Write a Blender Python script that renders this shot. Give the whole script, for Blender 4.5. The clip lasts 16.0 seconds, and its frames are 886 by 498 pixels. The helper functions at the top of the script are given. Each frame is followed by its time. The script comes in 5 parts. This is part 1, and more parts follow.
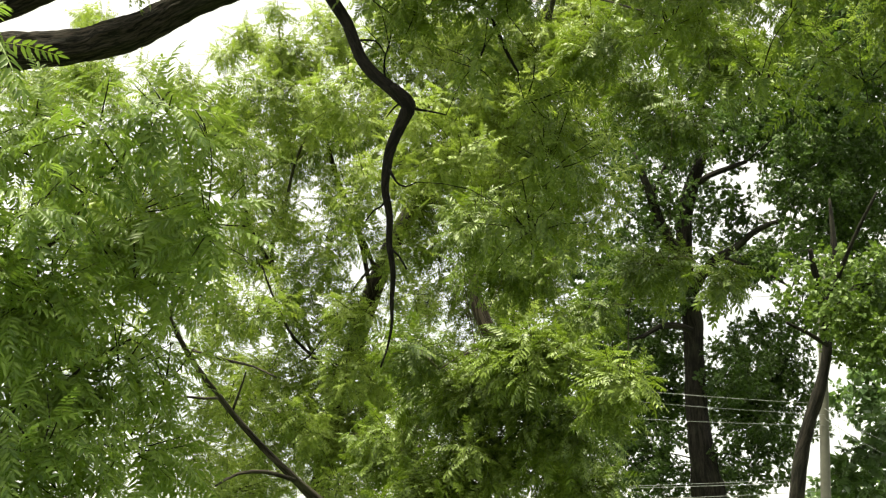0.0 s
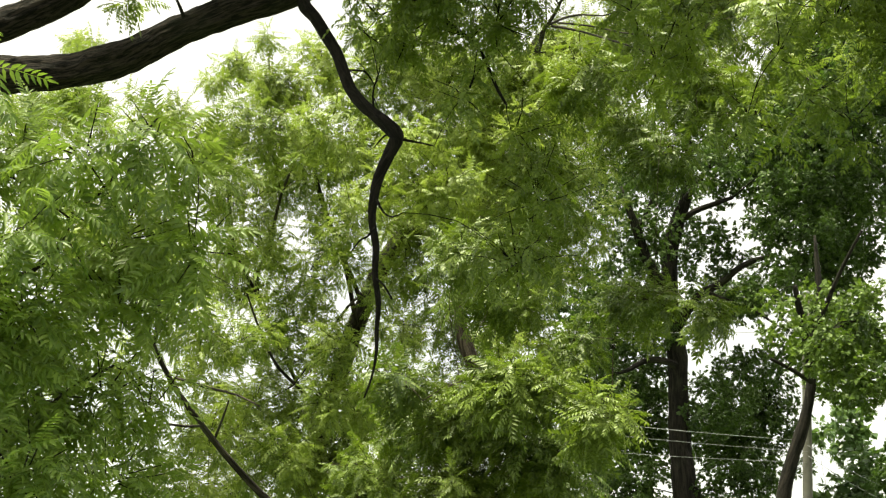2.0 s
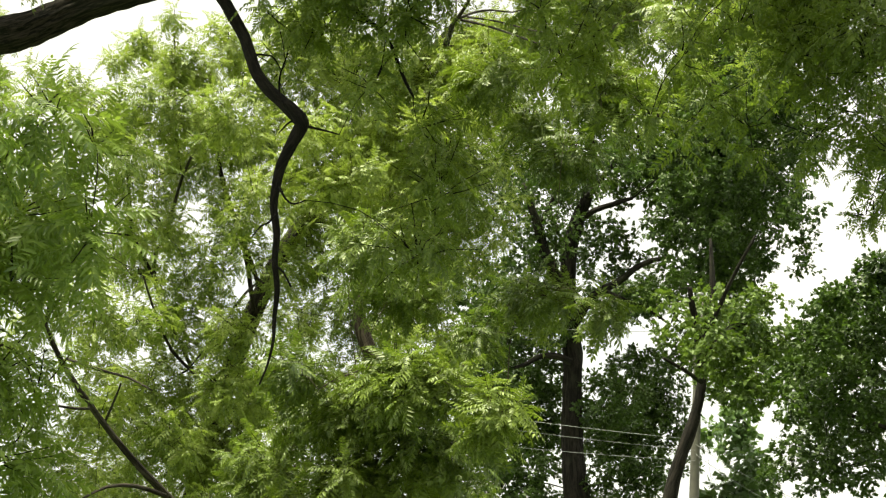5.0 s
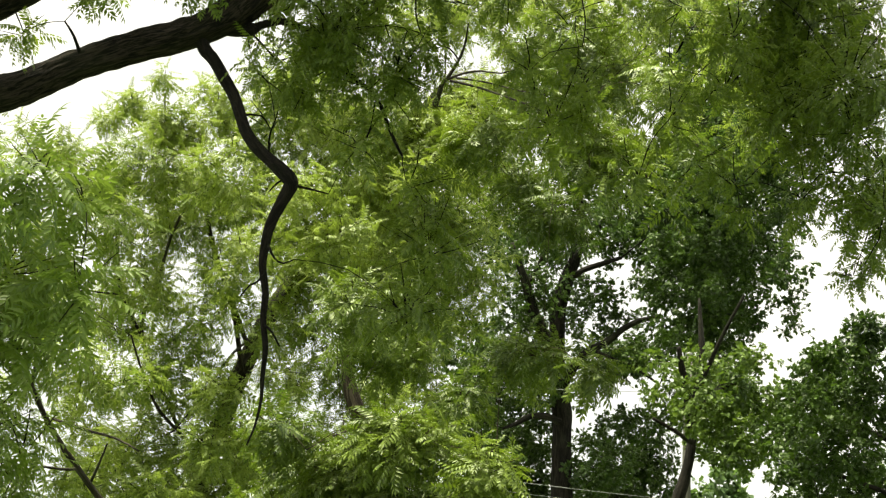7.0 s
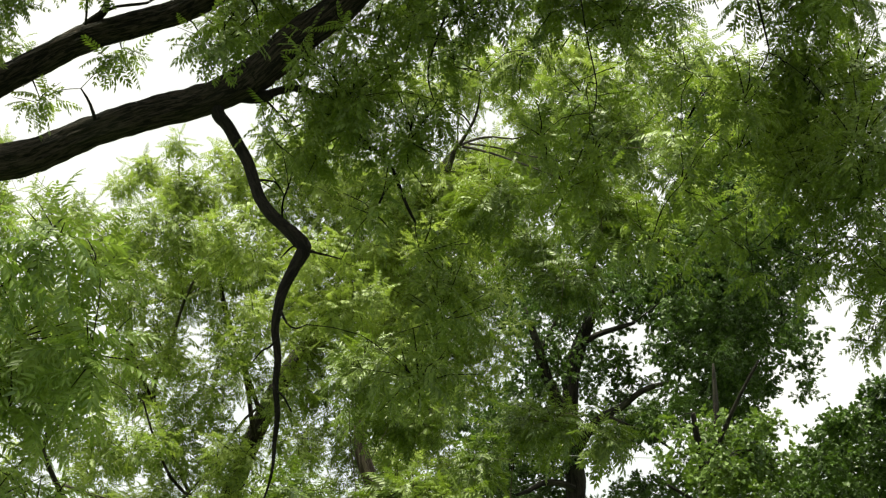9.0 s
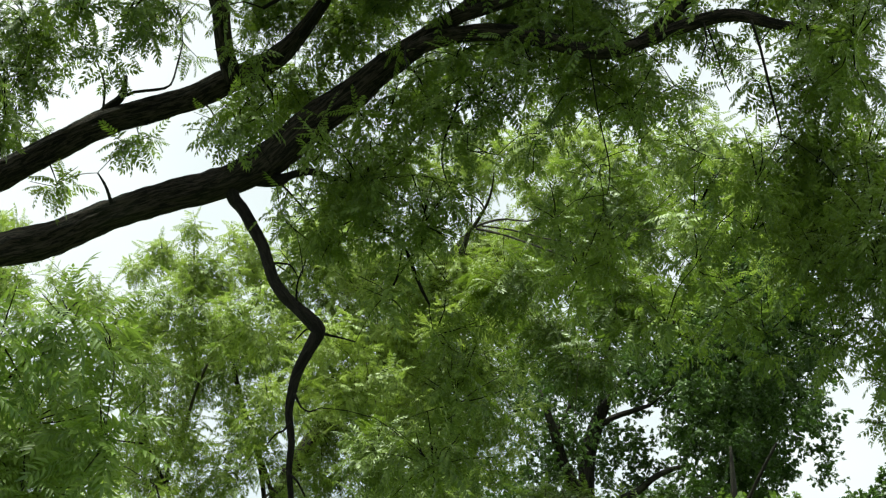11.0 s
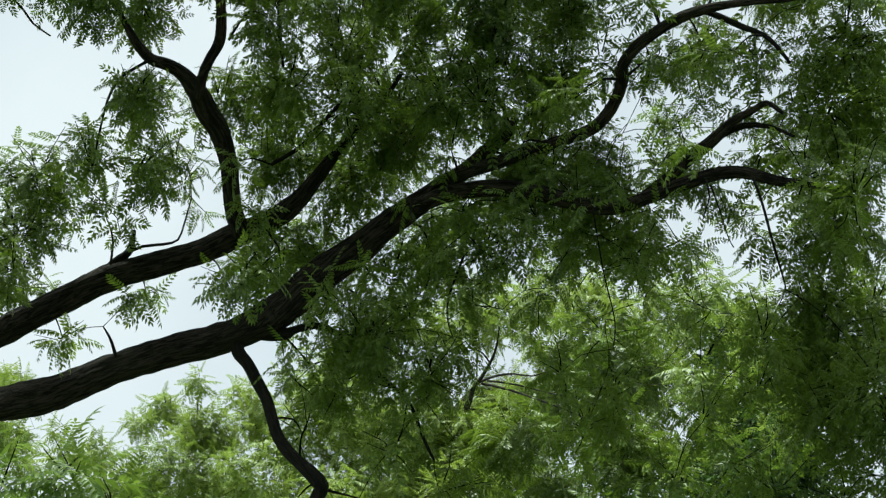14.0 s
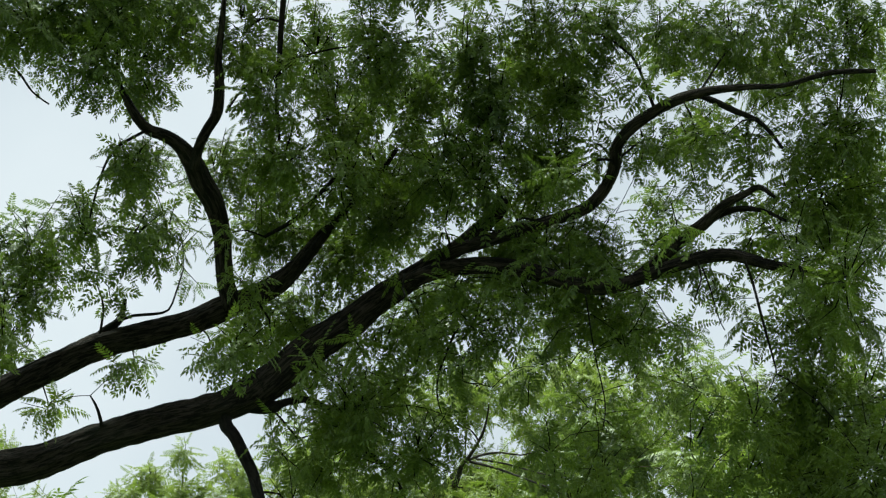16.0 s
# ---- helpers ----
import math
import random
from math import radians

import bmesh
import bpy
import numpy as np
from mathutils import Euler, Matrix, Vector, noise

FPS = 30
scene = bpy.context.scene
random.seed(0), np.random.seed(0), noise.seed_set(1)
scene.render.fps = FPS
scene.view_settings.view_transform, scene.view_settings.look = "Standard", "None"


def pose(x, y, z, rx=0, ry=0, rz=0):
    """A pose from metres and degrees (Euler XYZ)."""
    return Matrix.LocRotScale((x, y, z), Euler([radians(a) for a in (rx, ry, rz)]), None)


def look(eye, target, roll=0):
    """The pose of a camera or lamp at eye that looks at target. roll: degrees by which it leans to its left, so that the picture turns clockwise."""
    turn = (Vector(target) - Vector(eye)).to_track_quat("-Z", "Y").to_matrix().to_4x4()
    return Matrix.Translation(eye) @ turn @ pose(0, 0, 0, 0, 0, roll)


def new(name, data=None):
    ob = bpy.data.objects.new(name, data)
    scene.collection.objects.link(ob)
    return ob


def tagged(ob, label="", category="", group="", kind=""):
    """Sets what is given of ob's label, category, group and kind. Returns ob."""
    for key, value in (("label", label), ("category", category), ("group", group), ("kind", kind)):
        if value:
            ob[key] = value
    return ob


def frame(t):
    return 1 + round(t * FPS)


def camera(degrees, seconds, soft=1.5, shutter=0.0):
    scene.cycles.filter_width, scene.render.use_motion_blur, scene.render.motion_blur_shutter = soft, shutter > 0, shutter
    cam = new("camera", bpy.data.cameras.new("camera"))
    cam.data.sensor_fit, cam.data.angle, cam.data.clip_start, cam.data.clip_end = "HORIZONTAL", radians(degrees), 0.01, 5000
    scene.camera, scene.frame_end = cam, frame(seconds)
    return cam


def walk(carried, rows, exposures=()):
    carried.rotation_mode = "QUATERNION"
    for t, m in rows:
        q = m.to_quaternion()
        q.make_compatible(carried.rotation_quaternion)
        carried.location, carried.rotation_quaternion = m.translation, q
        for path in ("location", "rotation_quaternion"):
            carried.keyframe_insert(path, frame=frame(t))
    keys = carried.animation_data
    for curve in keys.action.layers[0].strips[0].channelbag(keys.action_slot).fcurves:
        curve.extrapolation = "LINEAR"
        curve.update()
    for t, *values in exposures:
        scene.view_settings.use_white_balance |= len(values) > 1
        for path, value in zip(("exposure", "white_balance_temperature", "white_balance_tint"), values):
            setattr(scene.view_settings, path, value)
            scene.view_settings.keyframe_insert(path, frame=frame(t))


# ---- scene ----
cam = camera(37.09, 16.0, soft=1.3)
walk(cam, [
    (0.0, pose(0, 0, 1.6, 103.028, -2.571, -0.555)),
    (0.5, pose(0, 0, 1.6, 103.565, -2.718, -0.898)),
    (1.0, pose(0, 0, 1.6, 103.861, -2.884, -0.795)),
    (1.5, pose(0, 0, 1.6, 104.441, -3.254, -1.032)),
    (2.0, pose(0, 0, 1.6, 104.414, -3.316, -1.363)),
    (2.5, pose(0, 0, 1.6, 104.488, -3.556, -3.013)),
    (3.0, pose(0, 0, 1.6, 104.183, -3.940, -4.449)),
    (3.5, pose(0, 0, 1.6, 103.542, -4.053, -5.391)),
    (3.7, pose(0, 0, 1.6, 103.899, -4.364, -6.153)),
    (5.8, pose(0, 0, 1.6, 104.756, -4.312, -5.810)),
    (6.0, pose(0, 0, 1.6, 105.127, -4.422, -5.662)),
    (6.5, pose(0, 0, 1.6, 106.499, -4.440, -5.624)),
    (7.0, pose(0, 0, 1.6, 106.951, -4.259, -6.534)),
    (7.5, pose(0, 0, 1.6, 107.328, -4.364, -7.354)),
    (8.0, pose(0, 0, 1.6, 108.448, -4.239, -7.055)),
    (8.5, pose(0, 0, 1.6, 108.978, -4.158, -6.723)),
    (9.0, pose(0, 0, 1.6, 109.732, -4.389, -6.000)),
    (9.2, pose(0, 0, 1.6, 109.939, -4.472, -5.729)),
    (11.3, pose(0, 0, 1.6, 113.982, -4.494, -5.175)),
    (11.5, pose(0, 0, 1.6, 114.496, -4.556, -4.987)),
    (12.0, pose(0, 0, 1.6, 115.895, -4.594, -4.859)),
    (12.5, pose(0, 0, 1.6, 116.803, -4.709, -4.967)),
    (13.0, pose(0, 0, 1.6, 118.350, -4.805, -4.896)),
    (13.5, pose(0, 0, 1.6, 119.080, -4.927, -4.994)),
    (14.0, pose(0, 0, 1.6, 119.930, -4.652, -5.212)),
    (14.5, pose(0, 0, 1.6, 120.832, -4.899, -5.441)),
    (15.0, pose(0, 0, 1.6, 121.583, -4.938, -5.933)),
    (15.5, pose(0, 0, 1.6, 122.682, -5.114, -6.017)),
    (16.0, pose(0, 0, 1.6, 123.319, -5.571, -6.192)),
], exposures=[
    (0.0, 1.4, 7650, -9), (3.5, 1.34, 7700, -9), (6.5, 1.32, 7700, -9), (8.5, 1.13, 7450, -10), (9.2, 1.06, 7250, -11),
    (11.3, 0.91, 6400, -15), (12.5, 0.84, 6250, -16), (14.0, 0.66, 6100, -15), (16.0, 0.56, 6050, -13),
])

# ---- sky and light: a bright, thinly overcast summer day ----
world = bpy.data.worlds.new("sky")
scene.world = world
world.use_nodes = True
wt = world.node_tree
wt.nodes.clear()
sky = wt.nodes.new("ShaderNodeTexSky")
sky.sky_type, sky.sun_disc = "NISHITA", False
sky.sun_elevation, sky.sun_rotation = radians(78), radians(-110)
coord = wt.nodes.new("ShaderNodeTexCoord")
cloud = wt.nodes.new("ShaderNodeTexNoise")
cloud.inputs["Scale"].default_value, cloud.inputs["Detail"].default_value = 2.2, 5.0
ramp = wt.nodes.new("ShaderNodeMapRange")
ramp.inputs["From Min"].default_value, ramp.inputs["From Max"].default_value = 0.3, 0.7
ramp.inputs["To Min"].default_value, ramp.inputs["To Max"].default_value = 0.62, 0.98
veil = wt.nodes.new("ShaderNodeMix")
veil.data_type = "RGBA"
veil.inputs["B"].default_value = (9.2, 8.6, 9.5, 1)
ground_bg = wt.nodes.new("ShaderNodeBackground")
ground_bg.inputs["Strength"].default_value = 0.067
out = wt.nodes.new("ShaderNodeOutputWorld")
wt.links.new(coord.outputs["Generated"], cloud.inputs["Vector"])
wt.links.new(cloud.outputs["Fac"], ramp.inputs["Value"])
wt.links.new(ramp.outputs["Result"], veil.inputs["Factor"])
wt.links.new(sky.outputs["Color"], veil.inputs["A"])
wt.links.new(veil.outputs["Result"], ground_bg.inputs["Color"])
wt.links.new(ground_bg.outputs["Background"], out.inputs["Surface"])

sun = new("sun", bpy.data.lights.new("sun", "SUN"))
sun.data.energy, sun.data.angle, sun.data.color = 5.0, radians(6), (1.0, 0.95, 0.84)
sun.matrix_world = look((-2.8, 1.0, 14), (0, 2, 0))


# ---- materials ----
def material(name):
    m = bpy.data.materials.new(name)
    m.use_nodes = True
    nt = m.node_tree
    return m, nt, nt.nodes["Principled BSDF"], nt.nodes["Material Output"]


def leaf_material(name, deep, fresh, glow, through_share, gloss=0.36, shine=0.5):
    """Leaf blades: two greens by patches and by leaflet, some old yellowing blades, light passing through."""
    m, nt, bsdf, outp = material(name)
    n, lk = nt.nodes, nt.links
    geo = n.new("ShaderNodeNewGeometry")
    big = n.new("ShaderNodeTexNoise")
    big.inputs["Scale"].default_value, big.inputs["Detail"].default_value = 0.9, 3.0
    lk.new(geo.outputs["Position"], big.inputs["Vector"])
    fine = n.new("ShaderNodeTexNoise")
    fine.inputs["Scale"].default_value, fine.inputs["Detail"].default_value = 60.0, 4.0
    lk.new(geo.outputs["Position"], fine.inputs["Vector"])
    add = n.new("ShaderNodeMath")
    add.operation = "MULTIPLY_ADD"
    add.inputs[1].default_value = 0.6
    lk.new(geo.outputs["Random Per Island"], add.inputs[0])
    spread = n.new("ShaderNodeMapRange")
    spread.inputs["From Min"].default_value, spread.inputs["From Max"].default_value = 0.3, 0.7
    spread.inputs["To Min"].default_value, spread.inputs["To Max"].default_value = -0.1, 0.55
    lk.new(big.outputs["Fac"], spread.inputs["Value"])
    lk.new(spread.outputs["Result"], add.inputs[2])
    base = n.new("ShaderNodeMix")
    base.data_type, base.clamp_factor = "RGBA", True
    base.inputs["A"].default_value, base.inputs["B"].default_value = (*deep, 1), (*fresh, 1)
    lk.new(add.outputs["Value"], base.inputs["Factor"])
    vein = n.new("ShaderNodeMix")
    vein.data_type, vein.blend_type = "RGBA", "MULTIPLY"
    vein.inputs["Factor"].default_value = 0.45
    grey = n.new("ShaderNodeMapRange")
    grey.inputs["To Min"].default_value, grey.inputs["To Max"].default_value = 0.55, 1.35
    lk.new(fine.outputs["Fac"], grey.inputs["Value"])
    lk.new(base.outputs["Result"], vein.inputs["A"])
    lk.new(grey.outputs["Result"], vein.inputs["B"])
    lk.new(vein.outputs["Result"], bsdf.inputs["Base Color"])
    bsdf.inputs["Roughness"].default_value = gloss
    bsdf.inputs["Specular IOR Level"].default_value = shine
    trans = n.new("ShaderNodeBsdfTranslucent")
    tint = n.new("ShaderNodeMix")
    tint.data_type = "RGBA"
    tint.inputs["A"].default_value = (glow[0] * 0.55, glow[1] * 0.65, glow[2] * 0.7, 1)
    tint.inputs["B"].default_value = (*glow, 1)
    lk.new(add.outputs["Value"], tint.inputs["Factor"])
    lk.new(tint.outputs["Result"], trans.inputs["Color"])
    mix = n.new("ShaderNodeMixShader")
    mix.inputs["Fac"].default_value = through_share
    lk.new(bsdf.outputs["BSDF"], mix.inputs[1])
    lk.new(trans.outputs["BSDF"], mix.inputs[2])
    lk.new(mix.outputs["Shader"], outp.inputs["Surface"])
    return m


def bark_material(name, dark, light, scale, moss=0.0):
    """Furrowed bark: ridges drawn out along the growth, lichen patches and fine grain."""
    m, nt, bsdf, outp = material(name)
    n, lk = nt.nodes, nt.links
    geo = n.new("ShaderNodeNewGeometry")
    ridge = n.new("ShaderNodeTexNoise")
    ridge.inputs["Scale"].default_value, ridge.inputs["Detail"].default_value = scale, 6.0
    ridge.inputs["Roughness"].default_value, ridge.inputs["Distortion"].default_value = 0.74, 0.8
    grain = n.new("ShaderNodeAttribute")
    grain.attribute_name = "grain"
    lk.new(grain.outputs["Vector"], ridge.inputs["Vector"])
    patch = n.new("ShaderNodeTexNoise")
    patch.inputs["Scale"].default_value, patch.inputs["Detail"].default_value = 2.3, 4.0
    lk.new(geo.outputs["Position"], patch.inputs["Vector"])
    ramp_ = n.new("ShaderNodeValToRGB")
    ramp_.color_ramp.elements[0].position, ramp_.color_ramp.elements[1].position = 0.45, 0.59
    ramp_.color_ramp.elements[0].color, ramp_.color_ramp.elements[1].color = (*dark, 1), (*light, 1)
    lk.new(ridge.outputs["Fac"], ramp_.inputs["Fac"])
    lich = n.new("ShaderNodeMapRange")
    lich.inputs["From Min"].default_value, lich.inputs["From Max"].default_value = 0.52, 0.7
    lich.inputs["To Max"].default_value = moss
    lk.new(patch.outputs["Fac"], lich.inputs["Value"])
    cover = n.new("ShaderNodeMix")
    cover.data_type = "RGBA"
    cover.inputs["B"].default_value = (0.09, 0.095, 0.06, 1)
    lk.new(lich.outputs["Result"], cover.inputs["Factor"])
    lk.new(ramp_.outputs["Color"], cover.inputs["A"])
    lk.new(cover.outputs["Result"], bsdf.inputs["Base Color"])
    bsdf.inputs["Roughness"].default_value = 0.9
    bsdf.inputs["Specular IOR Level"].default_value = 0.2
    bump = n.new("ShaderNodeBump")
    bump.inputs["Strength"].default_value, bump.inputs["Distance"].default_value = 1.0, 0.03
    lk.new(ridge.outputs["Fac"], bump.inputs["Height"])
    lk.new(bump.outputs["Normal"], bsdf.inputs["Normal"])
    return m


def plain_material(name, one, two, scale, rough, metal=0.0):
    m, nt, bsdf, outp = material(name)
    n, lk = nt.nodes, nt.links
    tc = n.new("ShaderNodeNewGeometry")
    tex = n.new("ShaderNodeTexNoise")
    tex.inputs["Scale"].default_value, tex.inputs["Detail"].default_value = scale, 8.0
    lk.new(tc.outputs["Position"], tex.inputs["Vector"])
    mix = n.new("ShaderNodeMix")
    mix.data_type = "RGBA"
    mix.inputs["A"].default_value, mix.inputs["B"].default_value = (*one, 1), (*two, 1)
    lk.new(tex.outputs["Fac"], mix.inputs["Factor"])
    lk.new(mix.outputs["Result"], bsdf.inputs["Base Color"])
    bsdf.inputs["Roughness"].default_value, bsdf.inputs["Metallic"].default_value = rough, metal
    bump = n.new("ShaderNodeBump")
    bump.inputs["Strength"].default_value, bump.inputs["Distance"].default_value = 0.4, 0.01
    lk.new(tex.outputs["Fac"], bump.inputs["Height"])
    lk.new(bump.outputs["Normal"], bsdf.inputs["Normal"])
    return m


LEAF_WALNUT = leaf_material("walnut_leaf", (0.020, 0.038, 0.008), (0.130, 0.178, 0.030), (0.30, 0.41, 0.045), 0.32, 0.42, 0.35)
LEAF_NEAR = leaf_material("sapling_leaf", (0.046, 0.082, 0.019), (0.225, 0.305, 0.066), (0.38, 0.52, 0.07), 0.36, 0.42, 0.38)
LEAF_LIGHT = leaf_material("honey_leaf", (0.045, 0.076, 0.012), (0.268, 0.330, 0.072), (0.44, 0.55, 0.085), 0.33, 0.42, 0.35)
# Greens darker than the honey leaf: shade in the low crown is put in.
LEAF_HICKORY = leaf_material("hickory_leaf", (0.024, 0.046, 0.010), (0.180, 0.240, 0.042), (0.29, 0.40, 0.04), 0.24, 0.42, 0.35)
LEAF_MAPLE = leaf_material("maple_leaf", (0.012, 0.026, 0.007), (0.078, 0.130, 0.024), (0.14, 0.24, 0.03), 0.20, 0.45, 0.3)
# Lighter copy of the maple leaf: stronger light on this crown is coloured in.
LEAF_MAPLE_LIT = leaf_material("lit_maple_leaf", (0.024, 0.048, 0.012), (0.145, 0.215, 0.045), (0.23, 0.34, 0.04), 0.25, 0.45, 0.3)
LEAF_FAR = leaf_material("far_leaf", (0.06, 0.11, 0.04), (0.11, 0.17, 0.06), (0.20, 0.30, 0.07), 0.4)
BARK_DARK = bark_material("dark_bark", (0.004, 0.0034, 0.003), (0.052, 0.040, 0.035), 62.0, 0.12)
# Dark bark darkened for thin wood: shade against the sky is in the colour.
BARK_SHADED = bark_material("shaded_dark_bark", (0.004, 0.0034, 0.003), (0.018, 0.0145, 0.0125), 60.0, 0.06)
BARK_GREY = bark_material("grey_bark", (0.014, 0.011, 0.009), (0.060, 0.050, 0.041), 26.0, 0.3)
BARK_TAN = bark_material("tan_bark", (0.035, 0.026, 0.02), (0.135, 0.105, 0.085), 22.0, 0.1)
BARK_MAPLE = bark_material("maple_bark", (0.007, 0.006, 0.005), (0.027, 0.022, 0.019), 18.0, 0.2)
GRASS = plain_material("grass_ground", (0.03, 0.06, 0.015), (0.08, 0.11, 0.035), 0.7, 0.95)
POLE = plain_material("weathered_pole", (0.10, 0.092, 0.084), (0.17, 0.16, 0.145), 9.0, 0.85)
WIRE = plain_material("wire_sheath", (0.17, 0.175, 0.18), (0.26, 0.265, 0.27), 5.0, 0.5, 0.2)


# ---- builders ----
def mesh_from(name, verts, faces, mat, smooth=True):
    """A mesh from arrays: verts (n, 3), faces as a list of equal-width index arrays."""
    me = bpy.data.meshes.new(name)
    verts = np.asarray(verts, np.float32)
    loops = np.concatenate([np.asarray(f, np.int32).ravel() for f in faces])
    sizes = np.concatenate([np.full(len(f), np.asarray(f).shape[1], np.int32) for f in faces])
    me.vertices.add(len(verts))
    me.vertices.foreach_set("co", verts.ravel())
    me.loops.add(len(loops))
    me.loops.foreach_set("vertex_index", loops)
    me.polygons.add(len(sizes))
    starts = np.concatenate([[0], np.cumsum(sizes)[:-1]]).astype(np.int32)
    me.polygons.foreach_set("loop_start", starts)
    me.polygons.foreach_set("use_smooth", np.full(len(sizes), smooth))
    me.materials.append(mat)
    me.update(calc_edges=True)
    me.validate()
    return me


def part(name, me, parent, label="", kind=""):
    ob = new(name, me)
    ob.parent = parent
    ob.matrix_parent_inverse = Matrix.Translation(-parent.location)
    return tagged(ob, label=label, kind=kind)


def smooth_line(rows, step):
    """Points and radii along a Catmull-Rom line through rows of x, y, z, radius."""
    p = np.array(rows, float)
    p = np.vstack([2 * p[0] - p[1], p, 2 * p[-1] - p[-2]])
    line = []
    for i in range(1, len(p) - 2):
        n = max(2, int(np.linalg.norm(p[i + 1, :3] - p[i, :3]) / step))
        for u in np.arange(n) / n:
            line.append(0.5 * (2 * p[i] + (p[i + 1] - p[i - 1]) * u + (2 * p[i - 1] - 5 * p[i] + 4 * p[i + 1] - p[i + 2]) * u * u
                               + (3 * p[i] - p[i - 1] - 3 * p[i + 1] + p[i + 2]) * u ** 3))
    line.append(p[-2])
    line = np.array(line)
    line[:, 3] = np.maximum(line[:, 3], 0.0025)
    return line


def tube(rows, step=0.06, sides=10, rough=0.0, seed=0):
    """A tapered limb, its bark furrowed along its length by rough (a share of the radius)."""
    line = smooth_line(rows, step)
    n = len(line)
    axis = np.gradient(line[:, :3], axis=0)
    axis /= np.linalg.norm(axis, axis=1)[:, None] + 1e-9
    side = np.cross(axis, (0.31, 0.17, 0.93))
    side /= np.linalg.norm(side, axis=1)[:, None] + 1e-9
    up = np.cross(axis, side)
    a = np.arange(sides) * 2 * np.pi / sides
    along = np.concatenate([[0], np.cumsum(np.linalg.norm(np.diff(line[:, :3], axis=0), axis=1))])
    r = np.repeat(line[:, 3][:, None], sides, 1)
    if rough:
        knots = np.array([noise.noise((s * 1.6, seed * 3.1, 0.0)) for s in along])
        r = r * (1 + 0.10 * knots[:, None])
        for i in range(n):
            for j in range(sides):
                v = noise.noise((math.cos(a[j]) * 3.4 + seed, math.sin(a[j]) * 3.4, along[i] * 2.2))
                w = noise.noise((math.cos(a[j]) * 7 + seed, math.sin(a[j]) * 7, along[i] * 4.0))
                f = noise.noise((math.cos(a[j]) * 13 + seed, math.sin(a[j]) * 13, along[i] * 11.0)) if sides > 20 else 0.0
                r[i, j] *= 1 + rough * (v + 0.6 * w + 0.9 * f)
    v = line[:, None, :3] + r[..., None] * (np.cos(a)[None, :, None] * side[:, None] + np.sin(a)[None, :, None] * up[:, None])
    v = np.concatenate([v.reshape(-1, 3), line[[0, -1], :3]])
    i, j = np.meshgrid(np.arange(n - 1), np.arange(sides), indexing="ij")
    k = (j + 1) % sides
    quads = np.stack([i * sides + j, i * sides + k, (i + 1) * sides + k, (i + 1) * sides + j], -1).reshape(-1, 4)
    j = np.arange(sides)
    k = (j + 1) % sides
    caps = np.concatenate([np.stack([k, j, np.full(sides, n * sides)], 1),
                           np.stack([(n - 1) * sides + j, (n - 1) * sides + k, np.full(sides, n * sides + 1)], 1)])
    ring = 0.5 * r[..., None] * np.stack([np.cos(a), np.sin(a)], 1)[None] + 0.25 * np.stack([np.cos(a), np.sin(a)], 1)[None] * line[:, 3].max()
    grain = np.concatenate([ring, np.repeat(along[:, None, None] * 0.13, sides, 1)], 2).reshape(-1, 3)
    grain = np.concatenate([grain, grain[[0, -1]]]) + seed * 0.37
    return v, [quads, caps], grain


def wood_mesh(name, rows, mat, *shape):
    """A limb as a mesh that carries the run of its bark as an attribute."""
    v, f, grain = tube(rows, *shape)
    me = mesh_from(name, v, f, mat)
    me.attributes.new("grain", "FLOAT_VECTOR", "POINT").data.foreach_set("vector", grain.astype(np.float32).ravel())
    return me


def leaflet(base, way, flat, length, width):
    """One blade, folded a little along its midrib: base, two pairs of margin points, midrib point and tip."""
    way, flat = way / np.linalg.norm(way), flat / np.linalg.norm(flat)
    across = np.cross(flat, way)
    lift = flat * width * 0.35
    return np.array([base, base + way * length * 0.28 + across * width + lift, base + way * length * 0.28 - across * width + lift,
                     base + way * length * 0.66 + across * width * 0.72 + lift - flat * length * 0.06,
                     base + way * length * 0.66 - across * width * 0.72 + lift - flat * length * 0.06,
                     base + way * length * 0.45 - flat * length * 0.02,
                     base + way * length - flat * length * 0.16])


BLADE = np.array([(0, 5, 1), (0, 2, 5), (1, 5, 3), (2, 4, 5), (3, 5, 6), (5, 4, 6)])


